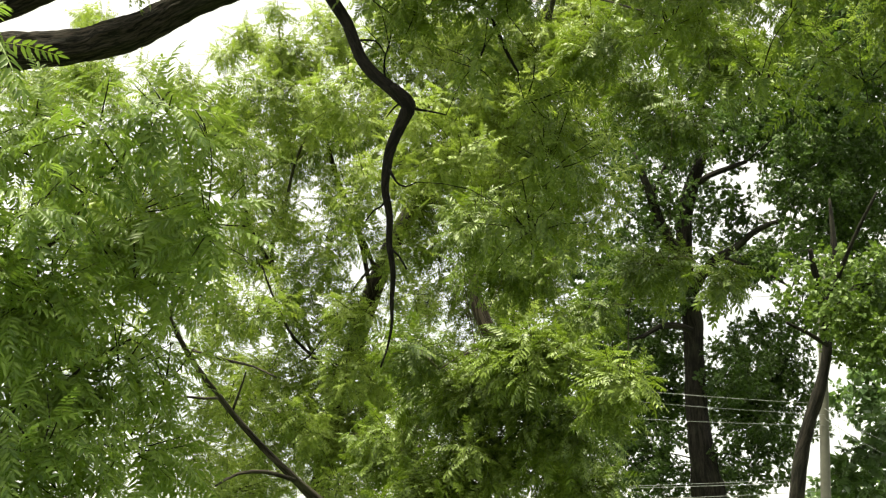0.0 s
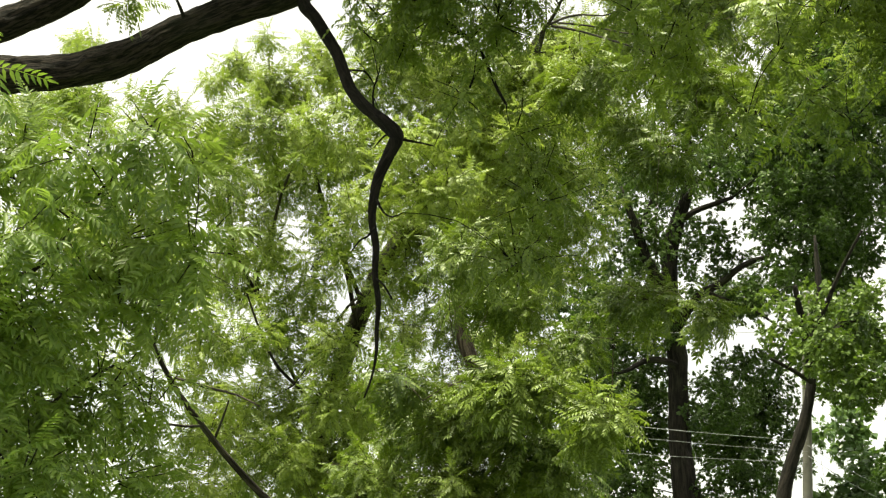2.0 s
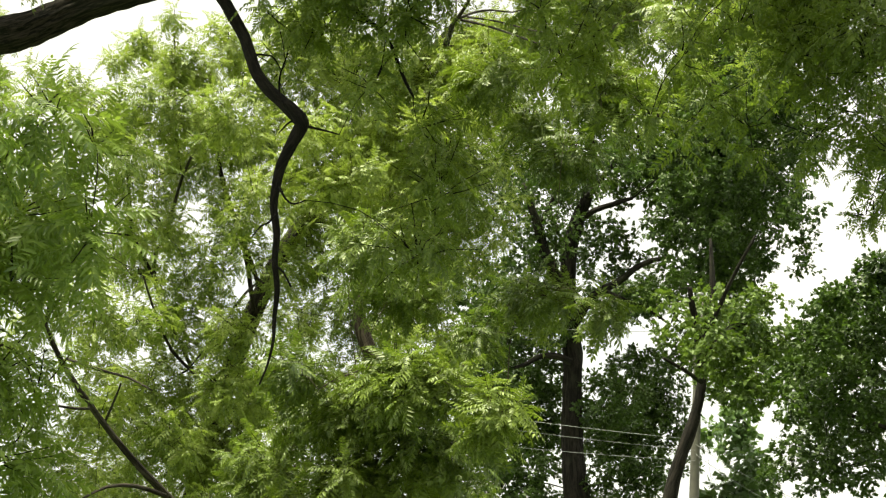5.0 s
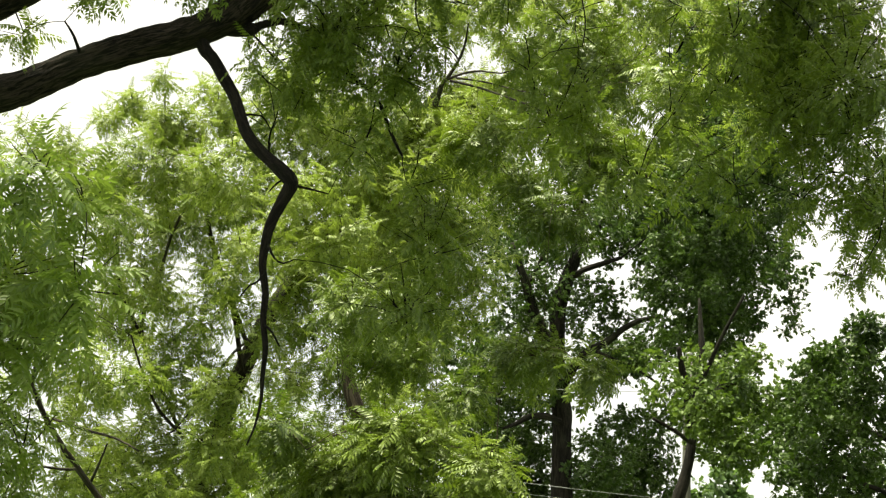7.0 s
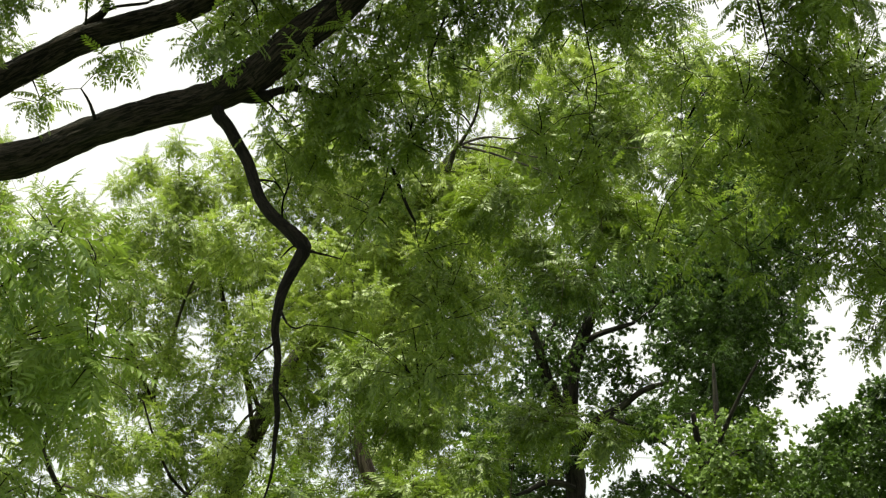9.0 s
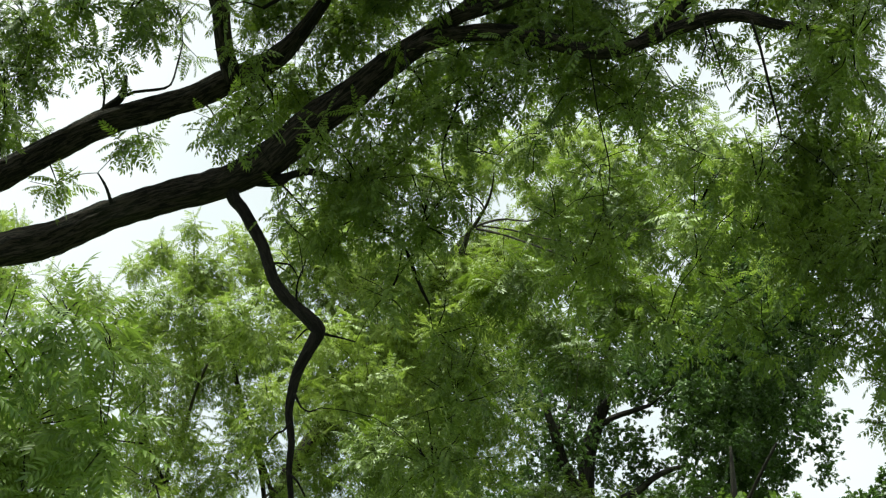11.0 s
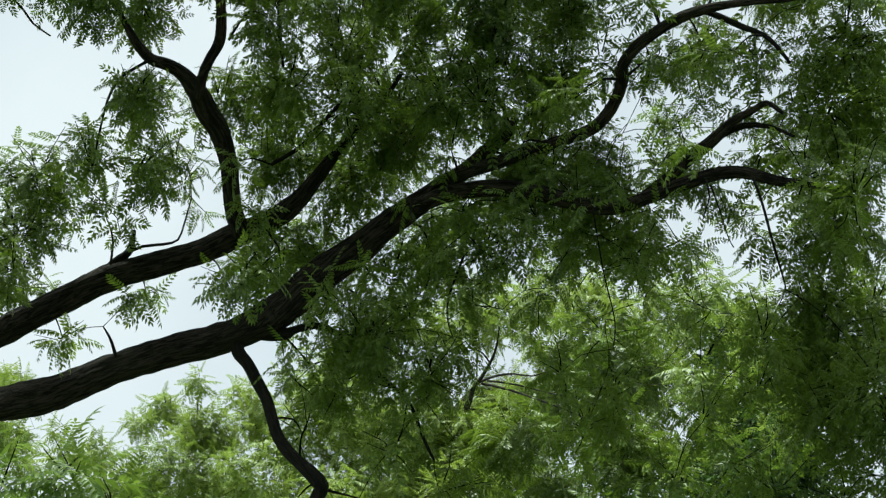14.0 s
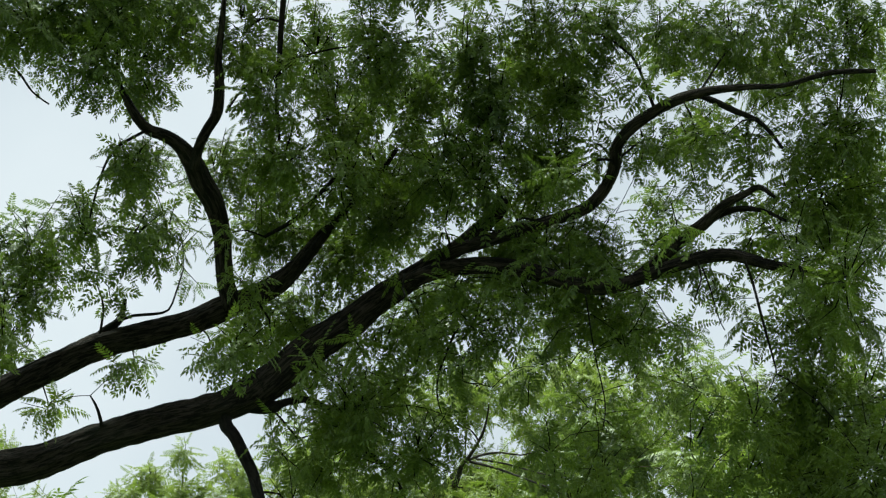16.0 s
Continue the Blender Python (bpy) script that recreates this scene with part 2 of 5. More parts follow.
def compound(rng, pairs, form):
    """A pinnate leaf of unit length along x: narrow blades combed out in pairs from an arching stalk."""
    arch = rng.uniform(0.12, 0.42)
    reach, slim = {"full": (0.245, 0.135), "near": (0.265, 0.155), "mid": (0.27, 0.135), "far": (0.28, 0.155)}[form]
    hang = rng.uniform(-0.5, -0.05)
    stalk = lambda s: np.array([s, 0.03 * np.sin(s * 4 + pairs), -arch * s * s])
    verts, faces = [], []
    for s in np.linspace(0.17, 0.96, pairs):
        for turn in (-1, 1):
            long = reach * (1 - 0.75 * (s - 0.45) ** 2) * rng.uniform(0.85, 1.12)
            swing = rng.uniform(62, 76) - 24 * s
            way = np.array([math.cos(radians(swing)), turn * math.sin(radians(swing)), hang + rng.uniform(-0.13, 0.13) - arch * s])
            flat = np.array([rng.uniform(-0.25, 0.25), -turn * rng.uniform(0.0, 0.35), 1.0])
            flat -= way * (flat @ way) / (way @ way)
            verts.append(leaflet(stalk(s + rng.uniform(-0.015, 0.015)), way, flat, long, long * slim * rng.uniform(0.85, 1.2)))
    verts.append(leaflet(stalk(1.0), np.array([1, rng.uniform(-0.2, 0.2), -2 * arch]), np.array([2 * arch, 0, 1.0]), 0.22, 0.03))
    blade = BLADE
    if form != "full":
        verts = [np.array([b[0], (b[1] * 2 + b[3]) / 3 + (b[1] - b[2]) * 0.15, (b[2] * 2 + b[4]) / 3 - (b[1] - b[2]) * 0.15, b[6]]) for b in verts]
        blade = np.array([(0, 3, 1), (0, 2, 3)])
    size = len(verts[0])
    faces = np.concatenate([blade + size * i for i in range(len(verts))])
    verts = np.concatenate(verts)
    rail = []
    for s in (0.0, 0.5, 1.0):
        c = stalk(s)
        w = 0.009 - 0.005 * s
        rail += [c + (0, w, 0), c + (0, -w, -w)]
    k = len(verts)
    tri = [(k, k + 1, k + 3), (k, k + 3, k + 2), (k + 2, k + 3, k + 5), (k + 2, k + 5, k + 4)]
    return np.concatenate([verts, np.array(rail)]), np.concatenate([faces, np.array(tri)])


def sprig(rng, count):
    """A short shoot of lobed single leaves, of unit length along x."""
    verts, faces = [], []
    for i in range(count):
        turn = rng.uniform(0, 2 * np.pi)
        s = 0.15 + 0.85 * i / count
        base = np.array([s * 0.8, 0, -0.1 * s * s])
        way = np.array([0.6, math.cos(turn), math.sin(turn) * 0.7 - 0.35])
        way /= np.linalg.norm(way)
        flat = np.array([rng.uniform(-0.4, 0.4), rng.uniform(-0.4, 0.4), 1.0])
        flat -= way * (flat @ way)
        flat /= np.linalg.norm(flat)
        across = np.cross(flat, way)
        size = rng.uniform(0.34, 0.5)
        edge = [(0.05, 0.0, 0), (0.42, 0.44, 0.06), (1.1, 0.02, -0.18), (0.36, -0.46, 0.05)]
        blade = [base + size * (u * way + v * across + w * flat) for u, v, w in edge]
        k = len(verts)
        verts += blade
        faces += [(k, k + j, k + j + 1) for j in (1, 2)]
    k = len(verts)
    for c, w in (((0, 0, 0), 0.014), ((0.9, 0, -0.1), 0.005)):
        c = np.array(c)
        verts += [c + (0, w, 0), c + (0, -w, -w)]
    faces += [(k, k + 1, k + 3), (k, k + 3, k + 2)]
    return np.array(verts), np.array(faces)


TREES = {}


def tree(name, place, label, bark, leaf, kind_of_leaf, leaf_size, per_m2, per_spray, droop):
    """An empty at the foot of a tree, with the settings that its boughs and clumps use."""
    ob = new(name)
    ob.location = place
    tagged(ob, label=label, category="tree")
    # Branches and twigs on dark bark take the copy with shade painted in.
    TREES[ob.name] = dict(bark=bark, young=BARK_SHADED if bark is BARK_DARK else bark, leaf=leaf, form=kind_of_leaf, size=leaf_size, per=per_m2, k=per_spray, droop=droop, wood=[], leaves=[], twigs=[],
                          rng=np.random.default_rng(len(TREES) + 5))
    return ob


def bough(ob, name, rows):
    """A trunk, limb, branch or twig of a tree through rows of x, y, z, radius."""
    t = TREES[ob.name]
    thick = max(r[3] for r in rows)
    sides = 40 if thick > 0.1 else 14 if thick > 0.03 else 7
    step = 0.06 if name == "trunk" else 0.02 if thick > 0.1 else 0.03 if thick > 0.03 else 0.05
    far = rows[0][1] > 11
    if far:
        sides, step = (16, 0.15) if thick > 0.1 else (8, 0.2)
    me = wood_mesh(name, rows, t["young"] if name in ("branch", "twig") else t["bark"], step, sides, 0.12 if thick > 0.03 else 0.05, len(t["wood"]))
    t["wood"].append(np.array(rows))
    return part(name, me, ob)


def clump(ob, centre, wide, high, share):
    """A mass of leafy shoots round the end of a side branch, which springs from the nearest bough."""
    t = TREES[ob.name]
    rng = t["rng"]
    c = np.array(centre)
    wood = np.concatenate(t["wood"])
    near = wood[np.argmin(np.linalg.norm(wood[:, :3] - c, axis=1) + rng.uniform(0, 0.05, len(wood)))]
    gap = np.linalg.norm(c - near[:3])
    if gap > 0.12:
        r0 = min(near[3] * 0.5, 0.006 + 0.006 * gap)
        mid = (near[:3] + c) / 2 + (rng.uniform(-0.12, 0.12) * gap, rng.uniform(-0.1, 0.1) * gap, 0.14 * gap)
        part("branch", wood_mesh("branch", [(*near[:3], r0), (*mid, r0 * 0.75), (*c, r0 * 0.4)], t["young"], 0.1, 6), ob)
        t["wood"].append(np.array([(*mid, r0 * 0.75), (*c, r0 * 0.5)]))
    n = max(2, int(share * t["per"] * math.pi * wide * high))
    u = rng.normal(size=(n, 3)) + (0, 0, 0.15)
    u /= np.linalg.norm(u, axis=1)[:, None]
    reach = rng.uniform(0.02, 1, n) ** 0.4
    radii = np.array([wide * 1.12, 0.55 * (wide + high) + 0.1, high * 1.12])
    spots = c + u * reach[:, None] * radii
    way = u * 0.75 + rng.normal(size=(n, 3)) * 0.3 + (0, 0, 0.3)
    way /= np.linalg.norm(way, axis=1)[:, None]
    length = t["size"] * rng.uniform(0.65, 1.15, n)
    root = c + (spots - c) * 0.35
    t["twigs"].append(np.stack([root, 0.5 * (root + spots) + (0, 0, 0.06 * wide), spots + way * 0.1], 1))
    one = np.cross(way, (0.23, 0.91, 0.34))
    one /= np.linalg.norm(one, axis=1)[:, None]
    two = np.cross(way, one)
    start = rng.uniform(0, 2 * np.pi, n)
    for j in range(t["k"]):
        # leaves stand in a spiral round the shoot, the young ones at its tip more upright
        s = j / max(1, t["k"] - 1)
        turn = (start + 2.4 * j + rng.normal(size=n) * 0.2)[:, None]
        spread = np.radians(86 - 48 * s + rng.normal(size=n) * 8)[:, None]
        d = np.cos(spread) * way + np.sin(spread) * (np.cos(turn) * one + np.sin(turn) * two) + rng.normal(size=(n, 3)) * 0.13 + (0, 0, -t["droop"])
        d /= np.linalg.norm(d, axis=1)[:, None]
        z = way * 0.6 + (0, 0, 0.75) + rng.normal(size=(n, 3)) * 0.3
        z -= d * np.sum(z * d, 1)[:, None]
        z /= np.linalg.norm(z, axis=1)[:, None]
        base = spots + way * (t["size"] * (0.55 * s - 0.4) + rng.normal(size=n) * 0.03 * t["size"])[:, None]
        t["leaves"].append((base, d, z, length * (1.08 - 0.3 * s) * rng.uniform(0.85, 1.12, n)))


def finish(ob, singles):
    """Grow the twigs and leaves of a tree; the nearest singles leaves stand as parts of their own."""
    t = TREES[ob.name]
    rng = t["rng"]
    base, d, z, size = (np.concatenate([l[i] for l in t["leaves"]]) for i in range(4))
    y = np.cross(z, d)
    turn = np.stack([d, y, z], 2) * size[:, None, None]
    if t["form"] == "sprig":
        forms = [sprig(rng, 8) for _ in range(5)]
    else:
        forms = [compound(rng, rng.integers(*{"full": (8, 11), "near": (6, 9), "mid": (7, 9), "far": (6, 8)}[t["form"]]), t["form"]) for _ in range(7)]
    pick = rng.integers(0, len(forms), len(base))
    order = np.argsort(base[:, 1])
    alone = np.zeros(len(base), bool)
    alone[order[:singles]] = True
    crown_v, crown_f, at = [], [], 0
    meshes = [mesh_from("leaf", v, [f], t["leaf"], True) for v, f in forms] if singles else []
    for i, (v, f) in enumerate(forms):
        sel = np.where((pick == i) & ~alone)[0]
        pts = np.einsum("nij,vj->nvi", turn[sel], v) + base[sel][:, None]
        crown_v.append(pts.reshape(-1, 3))
        crown_f.append((f[None] + (at + np.arange(len(sel)) * len(v))[:, None, None]).reshape(-1, 3))
        at += len(sel) * len(v)
    crown = part("crown", mesh_from("crown", np.concatenate(crown_v), [np.concatenate(crown_f)], t["leaf"], True), ob, kind="stuff")
    for i in np.where(alone)[0]:
        leaf = part("leaf", meshes[pick[i]], ob)
        leaf.matrix_basis = Matrix.Translation(base[i] - 0) @ Matrix(turn[i].tolist()).to_4x4()
    twigs = np.concatenate(t["twigs"])[::2 if t["form"] == "sprig" else 1]
    n = len(twigs)
    rad = np.array([0.0045, 0.0035, 0.002])
    ring = np.array([(1, 0, -0.6), (-1, 0, -0.6), (0, 0.4, 1.0)])
    v = (twigs[:, :, None] + rad[None, :, None, None] * ring[None, None]).reshape(-1, 3)
    q = []
    for s in (0, 3):
        for a in range(3):
            b = (a + 1) % 3
            q.append((s + a, s + b, s + 3 + b, s + 3 + a))
    f = (np.array(q)[None] + (np.arange(n) * 9)[:, None, None]).reshape(-1, 4)
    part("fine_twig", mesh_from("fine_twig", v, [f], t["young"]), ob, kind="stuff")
    return crown


# ---- ground ----
g = bmesh.new()
bmesh.ops.create_grid(g, x_segments=60, y_segments=60, size=1)
for v in g.verts:
    s = max(abs(v.co.x), abs(v.co.y))
    v.co *= 8 + 2400 * s ** 4
    v.co.z = 0.0
ground_mesh = bpy.data.meshes.new("ground")
g.to_mesh(ground_mesh)
g.free()
ground_mesh.materials.append(GRASS)
tagged(new("ground", ground_mesh), label="shaded green lawn under tall summer trees", category="ground", kind="structure")

# ---- the walnut whose long limbs cross overhead ----
a_tree = tree("walnut_tree", (-3.89, 7.25, 0), "old walnut tree with long dark arching limbs and hanging leaves", BARK_DARK, LEAF_WALNUT, "near", 0.172, 222, 7, 0.42)
bough(a_tree, "trunk", [(-3.89, 7.25, -0.1, 0.46), (-3.89, 7.25, 0.5, 0.36), (-3.89, 7.25, 2.0, 0.31), (-3.89, 7.25, 4.09, 0.29), (-4.05, 7.43, 4.36, 0.24), (-4.25, 7.43, 7.0, 0.16), (-4.15, 7.23, 9.0, 0.07)])
bough(a_tree, "limb", [(-3.888, 7.254, 4.094, 0.221), (-3.294, 7.425, 4.339, 0.165), (-2.800, 7.559, 4.438, 0.121), (-2.306, 7.654, 4.543, 0.102), (-2.113, 7.656, 4.605, 0.111), (-1.951, 7.646, 4.662, 0.102), (-1.791, 7.622, 4.742, 0.098), (-1.614, 7.591, 4.839, 0.095), (-1.418, 7.561, 4.927, 0.095), (-1.234, 7.531, 4.999, 0.092), (-1.032, 7.502, 5.064, 0.092), (-0.864, 7.461, 5.131, 0.095), (-0.700, 7.403, 5.226, 0.113), (-0.571, 7.333, 5.326, 0.106), (-0.429, 7.246, 5.453, 0.102), (-0.221, 7.137, 5.613, 0.095), (-0.031, 7.021, 5.765, 0.080), (0.128, 6.925, 5.870, 0.070), (0.253, 6.836, 5.954, 0.056), (0.378, 6.751, 6.027, 0.048), (0.499, 6.648, 6.119, 0.045), (0.601, 6.546, 6.208, 0.041), (0.611, 6.483, 6.248, 0.034)])
bough(a_tree, "limb", [(0.111, 6.819, 5.782, 0.051), (0.287, 6.726, 5.837, 0.054), (0.515, 6.641, 5.862, 0.054), (0.745, 6.579, 5.838, 0.054), (0.942, 6.535, 5.782, 0.050), (1.135, 6.486, 5.723, 0.047), (1.287, 6.416, 5.701, 0.043), (1.459, 6.304, 5.731, 0.039), (1.595, 6.196, 5.758, 0.039), (1.759, 6.083, 5.775, 0.039), (1.894, 6.001, 5.751, 0.035), (2.062, 5.937, 5.678, 0.029), (2.250, 5.856, 5.612, 0.022), (2.437, 5.795, 5.503, 0.016)])
bough(a_tree, "limb", [(1.384, 6.405, 5.738, 0.030), (1.511, 6.250, 5.811, 0.033), (1.619, 6.096, 5.878, 0.036), (1.693, 5.977, 5.903, 0.036), (1.784, 5.827, 5.959, 0.026), (1.861, 5.715, 5.966, 0.019), (1.914, 5.620, 5.957, 0.016), (1.983, 5.578, 5.871, 0.009)])
bough(a_tree, "branch", [(1.698, 6.064, 5.944, 0.023), (1.764, 5.953, 5.961, 0.023), (1.854, 5.848, 5.958, 0.018), (1.968, 5.764, 5.911, 0.013), (2.085, 5.708, 5.822, 0.008)])
bough(a_tree, "limb", [(0.348, 6.610, 5.913, 0.037), (0.600, 6.497, 5.983, 0.037), (0.848, 6.377, 6.047, 0.037), (1.060, 6.260, 6.096, 0.037), (1.145, 6.159, 6.146, 0.036), (1.186, 6.050, 6.213, 0.033), (1.192, 5.962, 6.259, 0.036), (1.179, 5.878, 6.304, 0.033), (1.238, 5.768, 6.360, 0.036), (1.345, 5.650, 6.408, 0.032), (1.463, 5.544, 6.434, 0.032), (1.617, 5.444, 6.437, 0.026), (1.773, 5.357, 6.418, 0.019), (1.960, 5.262, 6.389, 0.014), (2.158, 5.122, 6.394, 0.016), (2.357, 5.015, 6.352, 0.012)])
bough(a_tree, "branch", [(1.560, 5.547, 6.479, 0.016), (1.639, 5.523, 6.433, 0.019), (1.753, 5.505, 6.367, 0.018), (1.870, 5.480, 6.304, 0.013), (1.946, 5.481, 6.224, 0.011), (2.008, 5.489, 6.139, 0.008)])
bough(a_tree, "limb", [(-4.051, 7.429, 4.360, 0.183), (-3.430, 7.613, 4.589, 0.133), (-2.899, 7.713, 4.793, 0.106), (-2.436, 7.733, 5.036, 0.094), (-2.274, 7.701, 5.136, 0.090), (-2.112, 7.662, 5.242, 0.086), (-1.947, 7.619, 5.346, 0.084), (-1.780, 7.576, 5.442, 0.085), (-1.610, 7.542, 5.512, 0.081), (-1.403, 7.508, 5.586, 0.077), (-1.196, 7.466, 5.664, 0.077), (-1.026, 7.403, 5.759, 0.077), (-0.854, 7.343, 5.838, 0.066), (-0.717, 7.282, 5.904, 0.065), (-0.603, 7.197, 6.002, 0.051), (-0.509, 7.097, 6.113, 0.043), (-0.386, 6.968, 6.266, 0.032), (-0.277, 6.854, 6.383, 0.025), (-0.153, 6.736, 6.501, 0.018), (-0.065, 6.612, 6.617, 0.012)])
bough(a_tree, "branch", [(-0.566, 7.138, 5.992, 0.022), (-0.458, 6.986, 6.120, 0.021), (-0.349, 6.841, 6.228, 0.018), (-0.256, 6.714, 6.300, 0.012)])
bough(a_tree, "limb", [(-0.959, 7.358, 5.746, 0.062), (-1.021, 7.253, 5.863, 0.054), (-1.052, 7.157, 5.968, 0.054), (-1.087, 7.039, 6.100, 0.058), (-1.156, 6.918, 6.222, 0.065), (-1.237, 6.824, 6.295, 0.072), (-1.303, 6.730, 6.368, 0.064), (-1.393, 6.640, 6.425, 0.046), (-1.490, 6.577, 6.439, 0.039), (-1.581, 6.531, 6.430, 0.035), (-1.658, 6.453, 6.465, 0.030), (-1.724, 6.360, 6.522, 0.021), (-1.785, 6.268, 6.576, 0.014)])
bough(a_tree, "limb", [(-1.284, 6.710, 6.313, 0.036), (-1.270, 6.610, 6.407, 0.035), (-1.232, 6.527, 6.481, 0.035), (-1.181, 6.438, 6.562, 0.035), (-1.185, 6.309, 6.679, 0.030), (-1.206, 6.189, 6.775, 0.024), (-1.204, 6.046, 6.898, 0.019), (-1.206, 5.868, 7.051, 0.014)])
bough(a_tree, "branch", [(-0.813, 7.462, 5.143, 0.050), (-0.687, 7.445, 5.127, 0.048), (-0.588, 7.416, 5.128, 0.039), (-0.560, 7.382, 5.127, 0.028)])
bough(a_tree, "branch", [(-0.617, 7.433, 5.126, 0.028), (-0.476, 7.377, 5.170, 0.025), (-0.379, 7.339, 5.165, 0.023), (-0.278, 7.319, 5.122, 0.021), (-0.174, 7.315, 5.043, 0.021), (-0.078, 7.307, 4.965, 0.019), (0.014, 7.307, 4.868, 0.017), (0.138, 7.301, 4.777, 0.015), (0.221, 7.293, 4.688, 0.014), (0.279, 7.295, 4.571, 0.012), (0.336, 7.296, 4.452, 0.010), (0.387, 7.284, 4.363, 0.007)])
bough(a_tree, "branch", [(-0.889, 7.492, 5.130, 0.039), (-0.867, 7.468, 4.995, 0.041), (-0.795, 7.428, 4.903, 0.038), (-0.716, 7.401, 4.780, 0.038), (-0.637, 7.372, 4.655, 0.036), (-0.587, 7.338, 4.534, 0.036), (-0.534, 7.303, 4.411, 0.035), (-0.455, 7.261, 4.305, 0.035), (-0.362, 7.214, 4.214, 0.036), (-0.262, 7.168, 4.112, 0.041)])
bough(a_tree, "branch", [(-0.339, 7.137, 4.189, 0.026), (-0.281, 7.134, 4.137, 0.034), (-0.239, 7.134, 4.071, 0.042), (-0.279, 7.147, 3.958, 0.035), (-0.327, 7.162, 3.827, 0.029), (-0.343, 7.170, 3.718, 0.026), (-0.346, 7.183, 3.589, 0.022), (-0.313, 7.203, 3.431, 0.021), (-0.309, 7.214, 3.287, 0.019), (-0.279, 7.227, 3.129, 0.017), (-0.277, 7.236, 2.970, 0.013), (-0.270, 7.236, 2.836, 0.009), (-0.287, 7.234, 2.699, 0.006), (-0.318, 7.226, 2.586, 0.005)])
bough(a_tree, "twig", [(-0.231, 7.180, 4.080, 0.011), (-0.171, 7.153, 4.060, 0.008), (-0.096, 7.126, 4.041, 0.006), (-0.022, 7.099, 4.019, 0.004)])
bough(a_tree, "twig", [(-0.258, 7.169, 4.109, 0.008), (-0.308, 7.174, 4.088, 0.006), (-0.339, 7.185, 4.053, 0.005), (-0.364, 7.195, 4.021, 0.003)])
bough(a_tree, "twig", [(-0.384, 7.217, 4.258, 0.007), (-0.393, 7.191, 4.324, 0.006), (-0.389, 7.168, 4.384, 0.005), (-0.369, 7.148, 4.440, 0.004)])
bough(a_tree, "twig", [(-1.569, 7.374, 4.824, 0.012), (-1.605, 7.333, 4.899, 0.009), (-1.637, 7.306, 4.943, 0.007), (-1.667, 7.285, 4.975, 0.004)])
bough(a_tree, "branch", [(-1.801, 7.579, 5.474, 0.037), (-1.740, 7.528, 5.545, 0.030), (-1.663, 7.484, 5.606, 0.024), (-1.642, 7.427, 5.667, 0.018), (-1.636, 7.377, 5.706, 0.013)])
bough(a_tree, "twig", [(-1.673, 7.444, 5.569, 0.011), (-1.575, 7.433, 5.629, 0.010), (-1.446, 7.439, 5.666, 0.010), (-1.362, 7.432, 5.707, 0.007), (-1.335, 7.381, 5.806, 0.006), (-1.309, 7.301, 5.951, 0.004)])
bough(a_tree, "twig", [(-1.753, 7.467, 5.490, 0.008), (-1.752, 7.408, 5.601, 0.007), (-1.771, 7.363, 5.675, 0.006), (-1.809, 7.318, 5.739, 0.004)])
bough(a_tree, "twig", [(1.645, 5.884, 5.595, 0.006), (1.667, 5.901, 5.500, 0.005), (1.650, 5.909, 5.432, 0.004), (1.633, 5.917, 5.363, 0.003)])
bough(a_tree, "twig", [(1.880, 5.811, 5.598, 0.008), (1.933, 5.846, 5.484, 0.007), (1.979, 5.889, 5.357, 0.007), (2.029, 5.935, 5.216, 0.006), (2.083, 5.979, 5.069, 0.004), (2.087, 5.979, 5.025, 0.003)])
bough(a_tree, "twig", [(1.672, 5.894, 5.569, 0.006), (1.723, 5.919, 5.447, 0.004), (1.777, 5.956, 5.300, 0.003), (1.805, 5.950, 5.230, 0.003)])
bough(a_tree, "twig", [(0.087, 6.708, 5.771, 0.009), (0.086, 6.696, 5.665, 0.007), (0.106, 6.658, 5.598, 0.005), (0.089, 6.619, 5.534, 0.003)])
bough(a_tree, "twig", [(0.423, 6.774, 5.444, 0.007), (0.362, 6.804, 5.187, 0.006), (0.365, 6.775, 5.025, 0.005), (0.399, 6.725, 4.896, 0.003)])
bough(a_tree, "twig", [(1.111, 6.348, 5.628, 0.005), (1.204, 6.466, 5.289, 0.004), (1.290, 6.540, 5.018, 0.004), (1.284, 6.545, 4.844, 0.003)])
bough(a_tree, "branch", [(-0.881, 5.987, 7.280, 0.020), (-0.871, 6.113, 7.071, 0.018), (-0.850, 6.234, 6.859, 0.016), (-0.828, 6.348, 6.644, 0.014), (-0.778, 6.456, 6.430, 0.009)])
bough(a_tree, "twig", [(-1.126, 6.428, 6.565, 0.008), (-1.066, 6.327, 6.626, 0.007), (-0.973, 6.224, 6.692, 0.005)])
bough(a_tree, "branch", [(-0.797, 6.875, 5.998, 0.012), (-0.630, 6.775, 6.086, 0.014), (-0.510, 6.653, 6.192, 0.014), (-0.390, 6.528, 6.294, 0.012), (-0.262, 6.441, 6.338, 0.007)])
bough(a_tree, "twig", [(-2.403, 6.220, 6.542, 0.007), (-2.311, 6.264, 6.474, 0.007), (-2.244, 6.296, 6.408, 0.006), (-2.137, 6.327, 6.358, 0.005)])
bough(a_tree, "twig", [(-0.323, 7.094, 3.680, 0.009), (-0.281, 7.083, 3.607, 0.006), (-0.229, 7.058, 3.576, 0.005), (-0.170, 7.020, 3.594, 0.003)])
bough(a_tree, "twig", [(-0.323, 7.137, 3.528, 0.009), (-0.363, 7.117, 3.469, 0.006), (-0.398, 7.088, 3.440, 0.005), (-0.440, 7.069, 3.368, 0.003)])
